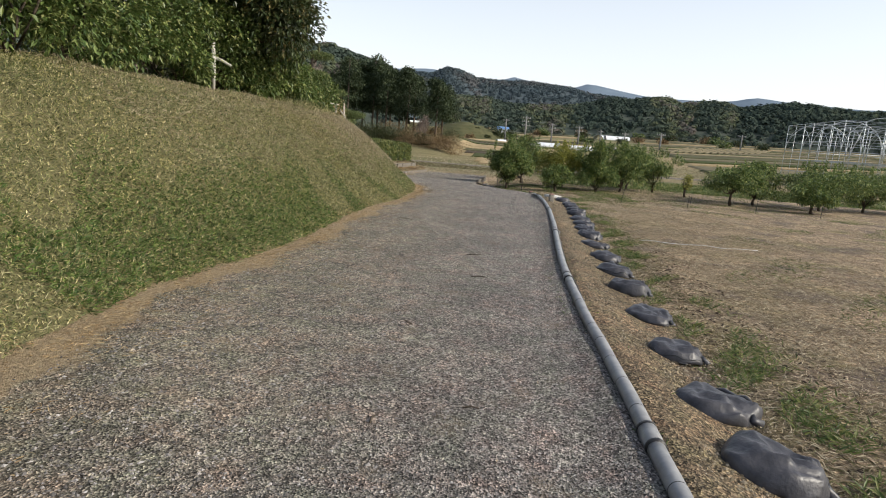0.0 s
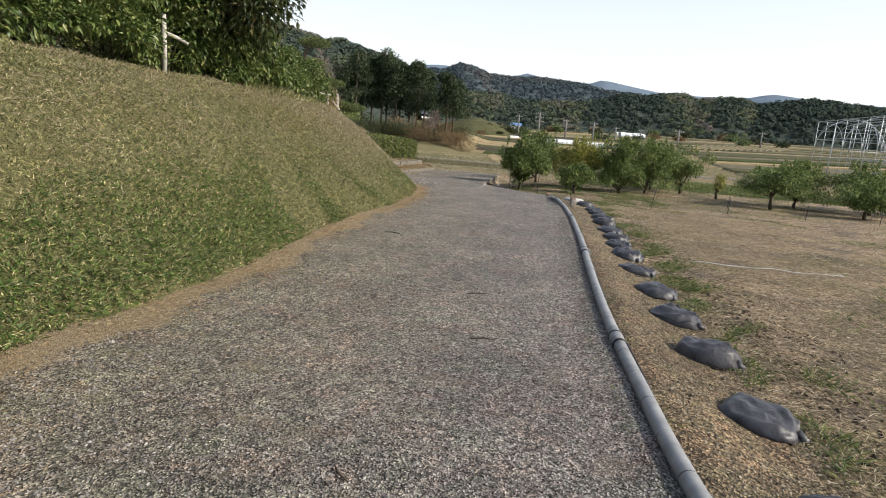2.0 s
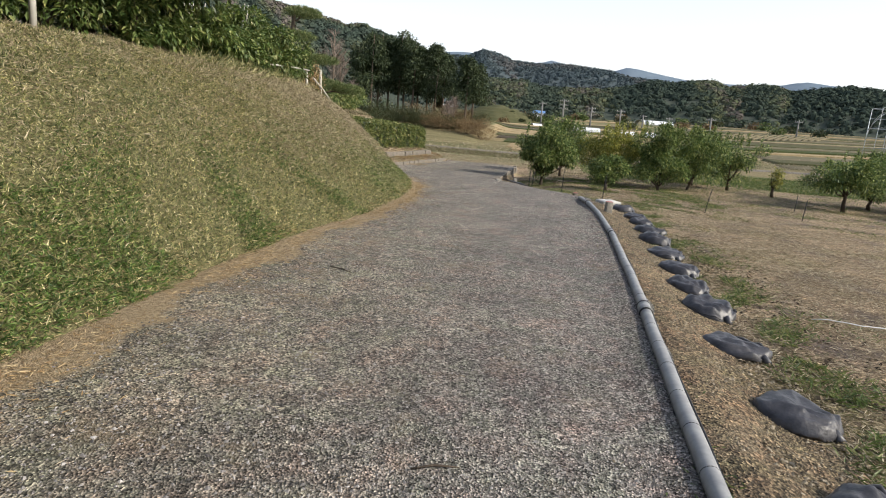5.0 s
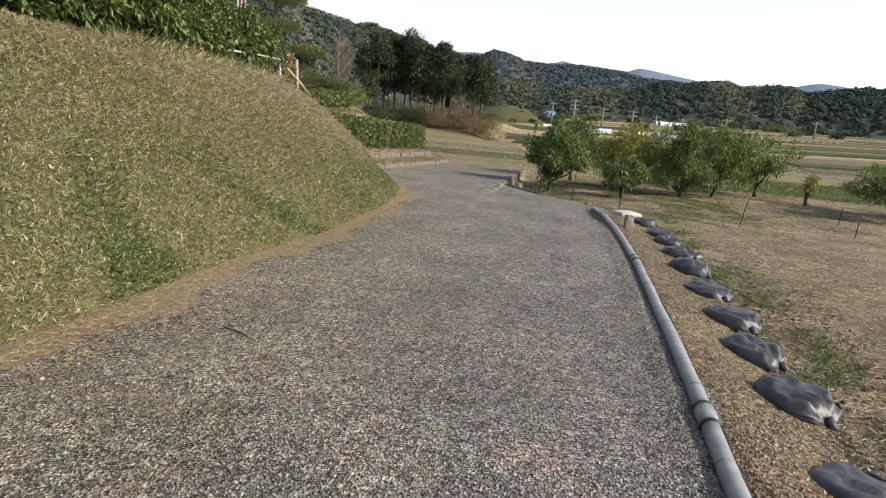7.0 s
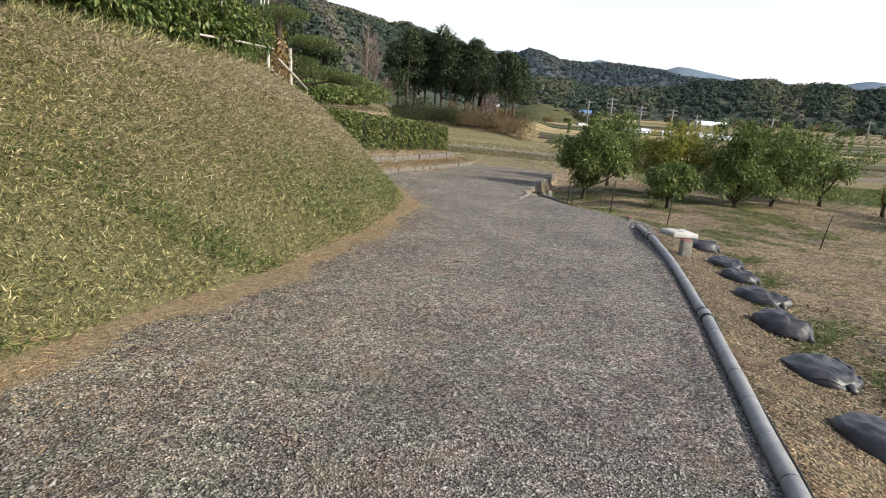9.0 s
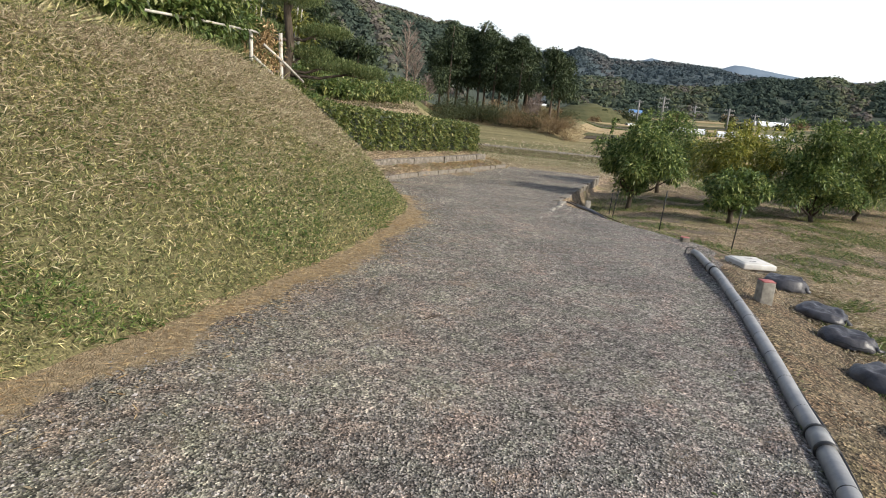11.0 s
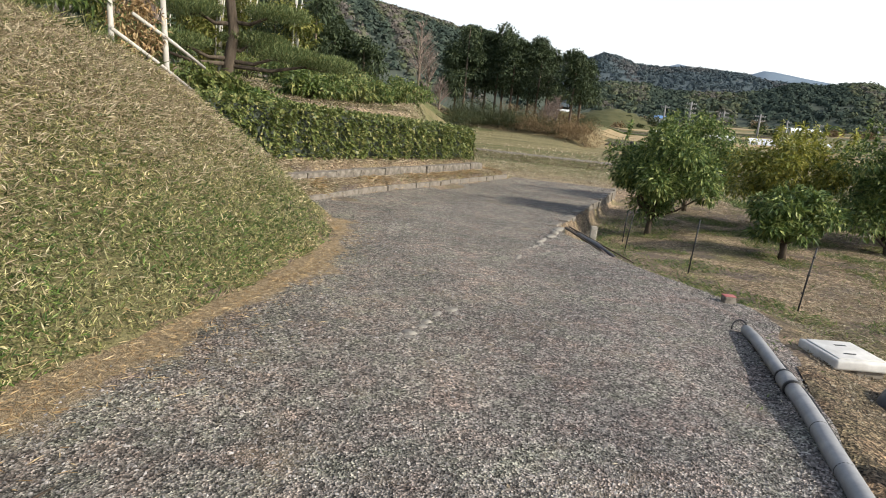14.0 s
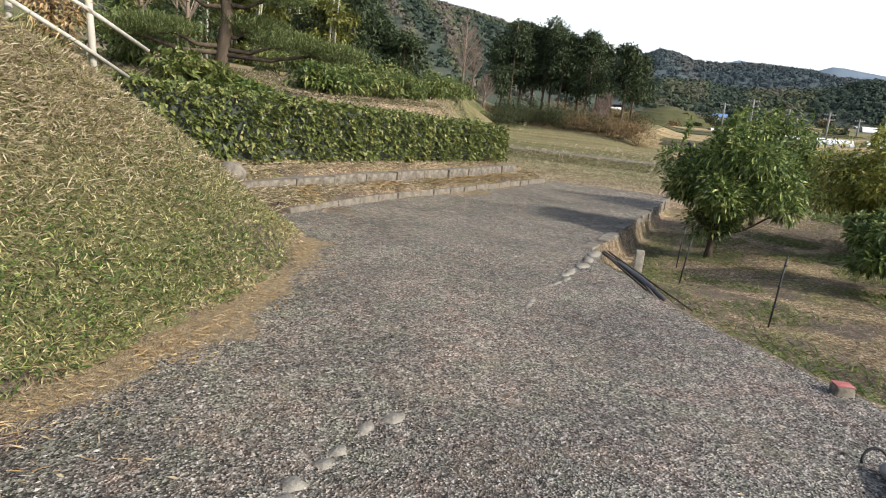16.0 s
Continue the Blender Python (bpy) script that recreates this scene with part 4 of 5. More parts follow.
def pole_thing(name, a, b, r, mat, label, cat, group=""):
    e = thing(name, a[0], a[1], a[2], label, cat, group)
    q = np.array(b) - np.array(a)
    tube_part("shaft", [(0, 0, 0), tuple(q * 0.5 + np.array([0.01, 0, 0.01])), tuple(q)], [r, r * 0.95, r * 0.85], mat, e, sides=9)
    return e


zz = ground_z(-6.69, 12.76)
pole_thing("fence_post", (-6.69, 12.76, zz - 0.1), (-6.69, 12.76, 3.2), 0.045, M_POLEWOOD, "pale weathered fence post in the thicket", "post", "fence posts")
pole_thing("fence_rail", (-6.72, 12.75, 2.9), (-6.5, 13.2, 2.77), 0.035, M_POLEWOOD, "broken pale fence rail hanging from its post", "rail")
zz = ground_z(-6.15, 21.22)
pole_thing("fence_post", (-6.13, 21.22, zz - 0.15), (-6.17, 21.2, 2.5), 0.038, M_POLEWOOD, "pale round fence post at the bank end", "post", "fence posts")
pole_thing("fence_post", (-6.25, 20.5, ground_z(-6.25, 20.5) - 0.1), (-6.25, 20.5, 2.45), 0.034, M_POLEWOOD, "pale weathered fence post in the thicket", "post", "fence posts")
pole_thing("bamboo_rail", (-6.15, 18.2, 2.34), (-6.18, 20.6, 2.42), 0.02, M_POLEWOOD, "long pale bamboo rail along the fence", "rail", "fence rails")
pole_thing("loose_pole", (-6.17, 20.74, 2.25), (-6.08, 21.82, 1.74), 0.024, M_POLEWOOD, "loose bamboo pole slanting across the fence post", "pole", "fence rails")
pole_thing("loose_pole", (-6.12, 20.4, 2.03), (-6.06, 21.55, 1.44), 0.023, M_POLEWOOD, "loose bamboo pole slanting down to the grass", "pole", "fence rails")


rk = thing("boulder", -6.35, 23.3, ground_z(-6.35, 23.3) - 0.05, "grey boulder at the hedge foot beside the bank", "rock")
bm = bmesh.new()
bmesh.ops.create_icosphere(bm, subdivisions=3, radius=0.2)
for v in bm.verts:
    v.co *= 1 + 0.3 * noise.noise(v.co * 3.1)
    v.co.z = v.co.z * 0.8 + 0.2
part("stone", bm, M_CONC, rk)
pole_thing("leaning_beam", (0.75, 36.7, ground_z(0.75, 36.7)), (-1.25, 36.1, 1.12), 0.06, M_BLACK, "dark beam leaning up beside the orchard trees", "beam")


# ---- pipe, sandbags, marker, slab ----
def pipe_x(yy):
    return lerp(yy, [-2, 2.7, 3.7, 5.3, 7.2, 8.6, 10.5, 12.4, 15.3, 17, 18.8, 20.45], [0.95, 0.91, 0.89, 0.84, 0.81, 0.84, 0.91, 0.99, 1.07, 1.05, 0.97, 0.84])


pipe = thing("drain_pipe", 0, 0, 0, "long grey plastic drain pipe lying along the path edge", "pipe")
cuts = [-0.9, 3.1, 7.1, 11.05, 15.25, 19.2, 20.45]


def pipe_pt(yy, dx=0.0, dz=0.0):
    return (float(pipe_x(yy)) + dx, yy, float(path_z(pipe_x(yy), yy)) + 0.034 + dz)


for a, b in zip(cuts[:-1], cuts[1:]):
    yy = np.linspace(a, b, max(4, int((b - a) * 4)))
    tube_part("pipe_section", [pipe_pt(q) for q in yy], 0.049 if b < 20 else 0.044, M_PIPE, pipe, sides=18)
for c in cuts[1:-1]:
    tube_part("coupling", [pipe_pt(c - 0.09), pipe_pt(c + 0.09)], 0.056, M_PIPE, pipe, "grey plastic coupling sleeve", sides=18)
    for o in (-0.1, 0.1):
        tube_part("clamp", [pipe_pt(c + o - 0.012), pipe_pt(c + o + 0.012)], 0.059, M_BLACK, pipe, "black clamp band", sides=18)
yy = 0.5
while yy < 19:
    if min(abs(yy - c) for c in cuts) > 0.25:
        tube_part("joint_band", [pipe_pt(yy - 0.003), pipe_pt(yy + 0.003)], 0.0498, M_BLACK, pipe, sides=16)
    yy += 0.42
yy = np.linspace(6.0, 20.4, 90)
tube_part("cable", [pipe_pt(q, 0.05 + 0.008 * math.sin(q * 3), 0.012 + 0.01 * math.sin(q * 2.1)) for q in yy], 0.006, M_BLACK, pipe, "thin black cable along the pipe", sides=5)
th = np.linspace(0, 3.3, 14)
tube_part("wire_hook", [(0.8 + 0.06 * math.cos(q), 20.52 + 0.04 * math.sin(q), -0.13 + 0.07 * math.sin(q)) for q in th], 0.007, M_BLACK, pipe, "rusty wire loop at the pipe end", sides=6)


def bag_surface(seed, p):
    """A point of the unit ball taken to a slumped, square-cornered bag with pulled creases."""
    g = random.Random(seed)
    o = Vector((g.uniform(0, 50), g.uniform(0, 50), 0))
    full, tail, skew = g.uniform(0.85, 1.1), g.uniform(0.25, 0.5), g.uniform(-0.16, 0.16)
    sx = math.copysign(abs(p.x) ** 0.62, p.x)
    sy = math.copysign(abs(p.y) ** 0.62, p.y)
    t = (sx + 1) / 2
    wide = 1 - tail * max(0, t - 0.5) ** 1.5 * 2 - 0.12 * max(0, 0.25 - t)
    x, y = sx * 0.285 + skew * 0.2 * sy, sy * 0.215 * wide + skew * 0.1 * sx
    z = 0.155 * full * max(p.z, 0) ** 0.85 * (1 - 0.4 * t) if p.z > 0 else p.z * 0.045
    rim = 1 - max(0.0, p.z)
    ang = math.atan2(sy * wide, 1.2 - sx)
    fold = 0.013 * math.sin(ang * 15 + o.x) * min(1, t * 1.3) + 0.01 * math.sin(sy * 9 + 4 * sx + o.y) * (1 - t) + 0.012 * math.sin(sx * 11 + o.y) * max(0, rim - 0.35)
    q = Vector((x, y, z))
    n = noise.noise(q * 6 + o) * 0.03 + noise.noise(q * 15 + o) * 0.014 + abs(noise.noise(q * 10 + o * 2)) * -0.016
    k = 1 if p.z > -0.1 else 0.1
    out = q + Vector((n * 0.5, n * 0.5, (n + fold * min(1, max(0, p.z) * 2.5)) * k))
    if t > 0.93:
        out.z -= 0.03 * (t - 0.93) / 0.07
    return out


def sandbag_mesh(seed):
    bm = bmesh.new()
    bmesh.ops.create_uvsphere(bm, u_segments=48, v_segments=26, radius=1)
    for v in bm.verts:
        v.co = bag_surface(seed, v.co.copy())
    me = bpy.data.meshes.new("bag_body")
    bm.to_mesh(me)
    bm.free()
    me.materials.append(M_BAG)
    me.polygons.foreach_set("use_smooth", np.full(len(me.polygons), True))
    return me


BAGS = [sandbag_mesh(q) for q in range(6)]
for q, (bx, by, br, bs) in enumerate([(1.62, 2.2, -20, 1), (1.6, 3.2, -26, 1.08), (1.57, 4.03, -22, 1.02), (1.58, 5.12, -18, 0.95), (1.62, 6.28, -25, 1.0), (1.62, 7.42, -12, 1.0), (1.62, 8.5, -28, 1.0), (1.66, 9.6, -20, 0.95), (1.64, 10.8, -10, 0.98), (1.69, 11.83, -16, 1.0), (1.69, 12.72, -22, 1.0), (1.78, 13.62, -24, 0.98), (1.81, 14.68, -30, 1.0), (1.83, 15.74, -18, 1.0), (1.92, 16.75, -12, 1.0), (1.9, 17.7, -20, 0.9), (1.9, 18.5, -24, 0.95), (1.78, 19.55, -14, 0.9)]):
    bz = max(ground_z(bx, by), ground_z(bx + 0.2, by)) + 0.032
    e = thing("sandbag", bx, by, bz, "plump black plastic sandbag lying on the verge", "sandbag", "row of sandbags", float(lerp(by, [2, 6, 9, 11, 14, 17, 19.5], [-30, -34, -38, -55, -60, -48, -30])) + 0.3 * (br + 20) + 8 * math.sin(q * 2.6))
    bs *= 0.9
    e.scale = (bs * 0.97, bs * (1.04 + 0.2 * ((q * 7) % 5) / 4), bs * (0.85 + 0.35 * ((q * 3) % 4) / 3))
    part("bag_body", BAGS[q % 6], None, e)
    g = random.Random(q)
    tube_part("tied_neck", [(0.255, 0, 0.012), (0.29, 0.01, -0.004), (0.325, g.uniform(-0.04, 0.04), -0.022)], [0.04, 0.024, 0.034], M_BAG, e, "gathered tied end", sides=9)
    lift = 0.25 + 0.2 * g.random()
    edge = [Vector((math.cos(a), math.sin(a), lift)).normalized() for a in np.linspace(math.pi * 1.02, math.pi * 1.97, 26)]
    if q % 3 == 0:
        tube_part("seam", [bag_surface(q % 6, c) + Vector((0, 0, 0.002)) for c in edge], 0.004, M_BLACK, e, "stitched seam", sides=5)
    if q % 3 != 1:
        fl = [bag_surface(q % 6, Vector((math.cos(a), math.sin(a), 0.5)).normalized()) for a in np.linspace(0.9, 2.3, 10)]
        tube_part("loose_fold", [c + Vector((0, 0.008, 0.006 + 0.01 * math.sin(k * 2.3 + q))) for k, c in enumerate(fl)], [0.004 + 0.012 * math.sin(k / 9 * 3.14) for k in range(10)], M_BAG, e, "puckered fold of plastic", sides=6)

mk = thing("boundary_marker", 1.31, 18.25, ground_z(1.31, 18.25), "square concrete boundary marker with a red-painted top", "marker post", rz=14)
part("post", box_bm(0.125, 0.125, 0.3, 0.012, 0.005, 3), M_KERB, mk, "mottled concrete post").location = (0, 0, -0.07)
part("painted_cap", box_bm(0.12, 0.12, 0.008, 0.002, 0.0, 4), M_RED, mk, "faded red paint").location = (0, 0, 0.229)
sl = thing("meter_box", 1.5, 20.27, ground_z(1.5, 20.27), "pale concrete meter box cover lying on the ground", "meter box", rz=22)
part("base_ring", box_bm(0.37, 0.4, 0.06, 0.01, 0.0, 8), M_CONC, sl).location = (0, 0, -0.02)
part("cover", box_bm(0.43, 0.46, 0.075, 0.018, 0.003, 5), M_PALE, sl, "pale concrete cover").location = (0, 0, 0.04)
part("raised_rim", box_bm(0.36, 0.39, 0.012, 0.005, 0.0, 6), M_PALE, sl).location = (0, 0, 0.112)
for dx in (-0.06, 0.06):
    part("finger_slot", box_bm(0.09, 0.02, 0.004, 0.001, 0, 7), M_BLACK, sl, "dark finger slot").location = (dx * 0.4, dx * 1.5, 0.123)
rb = thing("red_block", 0.79, 21.5, ground_z(0.79, 21.5) - 0.02, "small concrete block with red paint half buried in gravel", "block", rz=20)
part("block", box_bm(0.13, 0.1, 0.09, 0.018, 0.01, 9), M_CONC, rb)
part("painted_face", box_bm(0.115, 0.088, 0.006, 0.002, 0.003, 10), M_RED, rb, "faded red paint").location = (0, 0, 0.089)
cp = thing("concrete_post", -0.97, 25.3, ground_z(-0.97, 25.3), "short weathered concrete post beside the retaining wall", "post", rz=10)
part("post_body", box_bm(0.12, 0.12, 0.5, 0.015, 0.008, 11), M_KERB, cp).location = (0, 0, -0.05)

for q, (sx, sy, sh, ln) in enumerate([(0.48, 23.25, 0.72, 0.03), (1.53, 22.1, 0.7, 0.05), (-0.42, 24.95, 0.62, 0.06), (-0.55, 26.6, 0.6, 0.02), (3.92, 21.2, 0.62, 0.1), (6.2, 21.3, 0.55, 0.04), (7.2, 24.4, 0.5, 0.03), (8.8, 22.1, 0.55, 0.03), (11.4, 22.9, 0.5, 0.02)]):
    sz = ground_z(sx, sy)
    e = thing("garden_stake", sx, sy, sz, "thin black metal stake stuck in the field", "stake", "field stakes")
    tube_part("rod", [(0, 0, -0.15), (ln * 0.5, 0, sh * 0.5), (ln, 0.01, sh)], [0.009, 0.009, 0.008], M_BLACK, e, sides=7)
    for w in range(3):
        hz = sh * (0.3 + 0.28 * w)
        tube_part("knot", [(ln * hz / sh, 0, hz - 0.008), (ln * hz / sh, 0, hz + 0.008)], 0.016, M_BLACK, e, sides=7)

# bundle of sticks and dark sheeting at the gravel edge
sb = thing("stick_bundle", -0.8, 23.85, ground_z(-0.8, 23.85), "bundle of dark sticks and sheeting lying at the gravel edge", "sticks")
for q in range(7):
    g = random.Random(q + 3)
    a = Vector((-0.62 + g.uniform(0, 0.15), 0.95 + g.uniform(-0.1, 0.1), 0.07 + g.uniform(0, 0.03)))
    b = Vector((0.5 + g.uniform(-0.08, 0.12), -1.0 + g.uniform(-0.2, 0.3), 0.02 + g.uniform(0, 0.03)))
    m = (a + b) / 2 + Vector((g.uniform(-0.06, 0.1), g.uniform(-0.06, 0.1), 0.02))
    tube_part("stick", [a, m, b], [0.01, 0.013, 0.007], M_BARK if q % 3 else M_TWIG, sb, sides=6)
tube_part("rolled_sheet", [(-0.3, 0.45, 0.09), (0.05, -0.15, 0.08), (0.35, -0.7, 0.06)], [0.025, 0.04, 0.02], M_BAG, sb, "rolled dark plastic sheeting", sides=10)
# white string on the field, and twigs on the gravel
ws = thing("white_string", 3.6, 12.0, ground_z(3.6, 12.0), "white marking string lying on the dry field", "string")
tube_part("cord", [(-0.9 + 0.15 * q, 0.03 * math.sin(q * 1.7), 0.05 + 0.01 * math.sin(q)) for q in range(16)], 0.005, M_WHITE, ws, sides=5)
for q, (tx, ty, tl, ta) in enumerate([(-0.62, 3.0, 0.12, 80), (-0.4, 8.2, 0.22, 20), (-0.25, 6.9, 0.2, 10), (-1.95, 11.3, 0.3, -25), (-1.3, 16.0, 0.18, 60), (-0.1, 3.3, 0.1, 10), (-1.9, 16.4, 0.22, 100), (-0.75, 4.8, 0.14, 130)]):
    e = thing("twig", tx, ty, float(path_z(tx, ty)) + 0.008, "small dry twig lying on the gravel", "twig", "twigs", ta)
    tube_part("stem", [(-tl / 2, 0, 0), (0, 0.015, 0.006), (tl / 2, 0, 0)], [0.005, 0.007, 0.003], M_BARK, e, sides=5)


# ---- pine, garden and woods beyond the hedge ----
def polar(az, dist, ex=-0.16, ey=17.1):
    return ex + dist * math.sin(radians(az)), ey + dist * math.cos(radians(az))


def el_z(el, dist):
    return 1.42 + dist * math.tan(radians(el))


def pine(x, y, z0):
    e = thing("garden_pine", x, y, z0, "old garden pine with flat cloud-pruned branches", "tree")
    tube_part("trunk", [(0, 0, -0.4), (-0.06, 0, 0.5), (0.05, 0.05, 1.3), (-0.05, 0, 2.2), (0.05, 0, 3.4)], [0.17, 0.13, 0.11, 0.09, 0.05], M_BARK, e, sides=10)
    for q, (dx, dy, dz, rr) in enumerate([(0.85, 0.85, 0.85, 0.75), (1.5, 1.45, 0.75, 0.6), (-0.8, -0.75, 0.9, 0.7), (-1.3, -1.25, 0.78, 0.55), (0.15, 0.6, 1.1, 0.7), (-0.7, -0.4, 1.6, 0.65), (0.75, 0.6, 1.65, 0.65), (0.0, 0.2, 2.35, 0.7), (0.3, 0.1, 3.1, 0.6)]):
        c = np.array([dx, dy, dz])
        h = np.array([0, 0, dz - 0.15])
        tube_part("branch", [h, h + (c - h) * 0.4 + np.array([0, 0, -0.08]), h + (c - h) * 0.75 + np.array([0, 0, 0.03]), c - np.array([0, 0, 0.05])], [0.05, 0.04, 0.03, 0.015], M_BARK, e, sides=7)
        m = 3000
        g = unit(rng.normal(size=(m, 3))) * rng.uniform(0.2, 1, (m, 1)) ** 0.5
        p = c + g * np.array([rr * 1.1, rr * 1.1, 0.19]) + np.array([0, 0, 0.08])
        foliage("needle_pad", p, g * [0.6, 0.6, 0.2] + np.array([0, 0, 0.7]), 0.1, 0.02, M_PINE, e, droop=0.0, out=0.9)
    return e


px, py = polar(-45.6, 12.4)
pine(px, py, ground_z(px, py))
for q, (az, dist, rr, hh) in enumerate([(-45.8, 11.2, 0.9, 0.4), (-43.2, 11.8, 0.8, 0.4), (-48.2, 11.6, 1.0, 0.45), (-37.5, 16.5, 1.2, 0.6), (-35, 18, 1.3, 0.7), (-32, 19.5, 1.2, 0.65), (-52, 15, 1.3, 1.2), (-29.5, 22, 1.3, 0.7), (-33.5, 24, 1.5, 0.9), (-38, 22, 1.5, 0.9), (-27, 26, 1.6, 0.9), (-30.5, 30, 1.7, 1.0), (-25, 33, 1.8, 1.0), (-35.5, 30, 1.8, 1.1), (-41, 27, 1.8, 1.0), (-22.5, 40, 2.2, 1.2)]):
    bx, by = polar(az, dist)
    bush("garden_shrub", bx, by, ground_z(bx, by), rr * 0.8, rr * 0.8, hh * 0.72, 110 + q, 1700, (M_BUSH, M_WEED, M_HEDGE)[q % 3], "rounded green shrub in the garden behind the hedge", (0.17, 0.07), "shrub", "garden shrubs")


def far_tree(name, x, y, z0, top, crown_from, radius, seed, n, mat, label, size=(0.38, 0.17), group="", bark=None, conic=0.35, r=0.16):
    """A tall tree: bare trunk, and a narrow uneven crown of many small sprays."""
    e = thing(name, x, y, z0, label, "tree", group)
    h, c0 = top - z0, crown_from - z0
    g = np.random.default_rng(seed)
    k = 34
    lvl = np.sort(g.uniform(0, 1, k) ** 0.9)
    a = g.uniform(0, 6.28, k)
    rr = radius * (1 - lvl * (1 - conic)) * g.uniform(0.35, 0.95, k)
    c = np.stack([np.cos(a) * rr, np.sin(a) * rr, c0 + (h - c0) * lvl * 0.94], 1)
    s = radius * g.uniform(0.28, 0.5, k) * (1 - 0.35 * lvl)
    q = g.integers(0, k, n)
    d = unit(g.normal(size=(n, 3)))
    p = c[q] + d * (s[q] * g.uniform(0.4, 1.05, n))[:, None] * np.array([1, 1, 0.75])
    foliage("crown", p, d + np.array([0, 0, -0.1]), size[0], size[1], mat, e, droop=0.25)
    lean = g.normal(0, 0.012, 2)
    tube_part("trunk", [(0, 0, -0.4), (lean[0] * h * 0.5, lean[1] * h * 0.5, h * 0.5), (lean[0] * h, lean[1] * h, h * 0.97)], [r, r * 0.7, r * 0.12], bark or M_CEDARBARK, e, sides=8)
    return e


# cedar grove on the low rise
for q, (az, dist, top, low, rr) in enumerate([(-20.4, 72, 6.2, 2.4, 1.9), (-19.6, 70, 7.6, 2.2, 2.0), (-18.8, 73, 7.7, 2.6, 2.0), (-17.6, 75, 7.2, 2.6, 2.0), (-16.6, 72, 8.1, 2.6, 1.7), (-15.9, 74, 7.4, 2.8, 1.9), (-15.1, 70, 6.9, 2.6, 1.9), (-14.4, 76, 6.8, 2.8, 1.9), (-13.4, 73, 6.7, 2.4, 1.9), (-12.7, 70, 7.2, 2.3, 1.9), (-11.7, 74, 6.0, 2.4, 1.7), (-9.3, 66, 6.0, 2.1, 1.7), (-8.5, 68, 5.4, 2.0, 1.6)]):
    tx, ty = polar(az, dist)
    far_tree("cedar", tx, ty, ground_z(tx, ty), el_z(top + 0.9, dist), el_z(low + 0.2, dist), rr * 1.55, 200 + q, 4200, M_CEDAR, "tall dark cedar with a bare trunk on the rise", group="cedar grove")
# dry brush below the cedars
for q in range(22):
    az = -20.5 + q * 0.62
    dist = 57 + 3.5 * math.sin(q * 2.3) + (q % 3) * 3.5
    bx, by = polar(az, dist)
    bush("dry_bush", bx, by, ground_z(bx, by), 2.2, 1.6, 1.05 + 0.4 * math.sin(q * 1.9), 300 + q, 2200, M_BRUSH if q > 7 and q % 5 else M_DARK, "dry brush and undergrowth below the cedars", (0.24, 0.04), "bush", "dry brush")
# bamboo grove and dark trees on the slope behind the garden
for q in range(26):
    az = -53 + q * 0.93
    dist = 44 + 5 * math.sin(q * 2.7) + (q % 2) * 5
    tx, ty = polar(az, dist)
    top = lerp(az, [-53, -45, -38, -33.5, -31, -28.8], [11, 10.5, 9.0, 9.4, 6.6, 5.6]) + 0.5 * math.sin(q * 1.3)
    dark = az > -34 or q % 4 == 0
    far_tree("bamboo" if not dark else "grove_tree", tx, ty, ground_z(tx, ty), el_z(top, dist), el_z(2.9 + 0.3 * math.sin(q), dist), 1.9, 400 + q, 2200, M_CEDAR if dark else M_BAMBOO, "dark evergreen tree at the grove edge" if dark else "yellow-green bamboo clump with bare pale stems", (0.32, 0.15), "hillside grove", M_CEDARBARK if dark else M_POLEWOOD, 0.6, 0.12)
    if not dark:
        for w in range(4):
            g = random.Random(q * 9 + w)
            sx, sy = polar(az + g.uniform(-0.5, 0.5), dist + g.uniform(-1.5, 1.5))
            e = thing("bamboo_cane", sx, sy, ground_z(sx, sy), "tall pale yellow bamboo cane", "bamboo", "bamboo canes")
            tube_part("cane", [(0, 0, -0.2), (0.1, 0, 3), (0.35, 0.1, 6)], [0.06, 0.05, 0.03], M_POLEWOOD, e, sides=5)


def bare_tree(x, y, h, seed, label="bare grey winter tree with fine twigs"):
    e = thing("bare_tree", x, y, ground_z(x, y), label, "tree", "bare trees")
    g = np.random.default_rng(seed)
    tube_part("trunk", [(0, 0, -0.3), (0.05, 0, h * 0.4), (0, 0.05, h * 0.9)], [0.13, 0.09, 0.02], M_CEDARBARK, e, sides=7)
    sets = []
    for q in range(60):
        z = h * g.uniform(0.25, 0.9)
        a = g.uniform(0, 6.28)
        l = h * 0.3 * (1.15 - z / h)
        b = np.array([0, 0, z])
        d = np.array([math.cos(a), math.sin(a), 1.3])
        m = b + d * l * 0.5
        sets.append(tube([b, m, b + d * l + g.normal(0, 0.1, 3)], [0.035, 0.022, 0.008], 4))
        for w in range(4):
            sets.append(tube([m, m + d * l * 0.35 + g.normal(0, 0.22, 3)], [0.015, 0.005], 3))
    v, f = join(*sets)
    part("crown", np_mesh("crown", v, f, M_TWIG), None, e, "fine bare twigs")


for az, dist, h in ((-24.2, 60, 7.5), (-23.2, 64, 6), (-10.6, 64, 3.5), (-11.3, 62, 3), (-22.0, 62, 4.5), (-52, 30, 6), (-48.5, 33, 6)):
    tx, ty = polar(az, dist)
    bare_tree(tx, ty, h, int(dist))


x, y = scatter(36000, 2, 26, 33.5, 47, lambda x, y: 0.3 + 0.7 * patchy(x, y, 0.5))
n = len(x)
stuff("rough_grass", blades(x, y, sheet_z(x, y), rng.uniform(0.12, 0.38, n), rng.uniform(0.015, 0.04, n), 0.7), M_BUSH, "rough dark green grass behind the orchard", "grass")
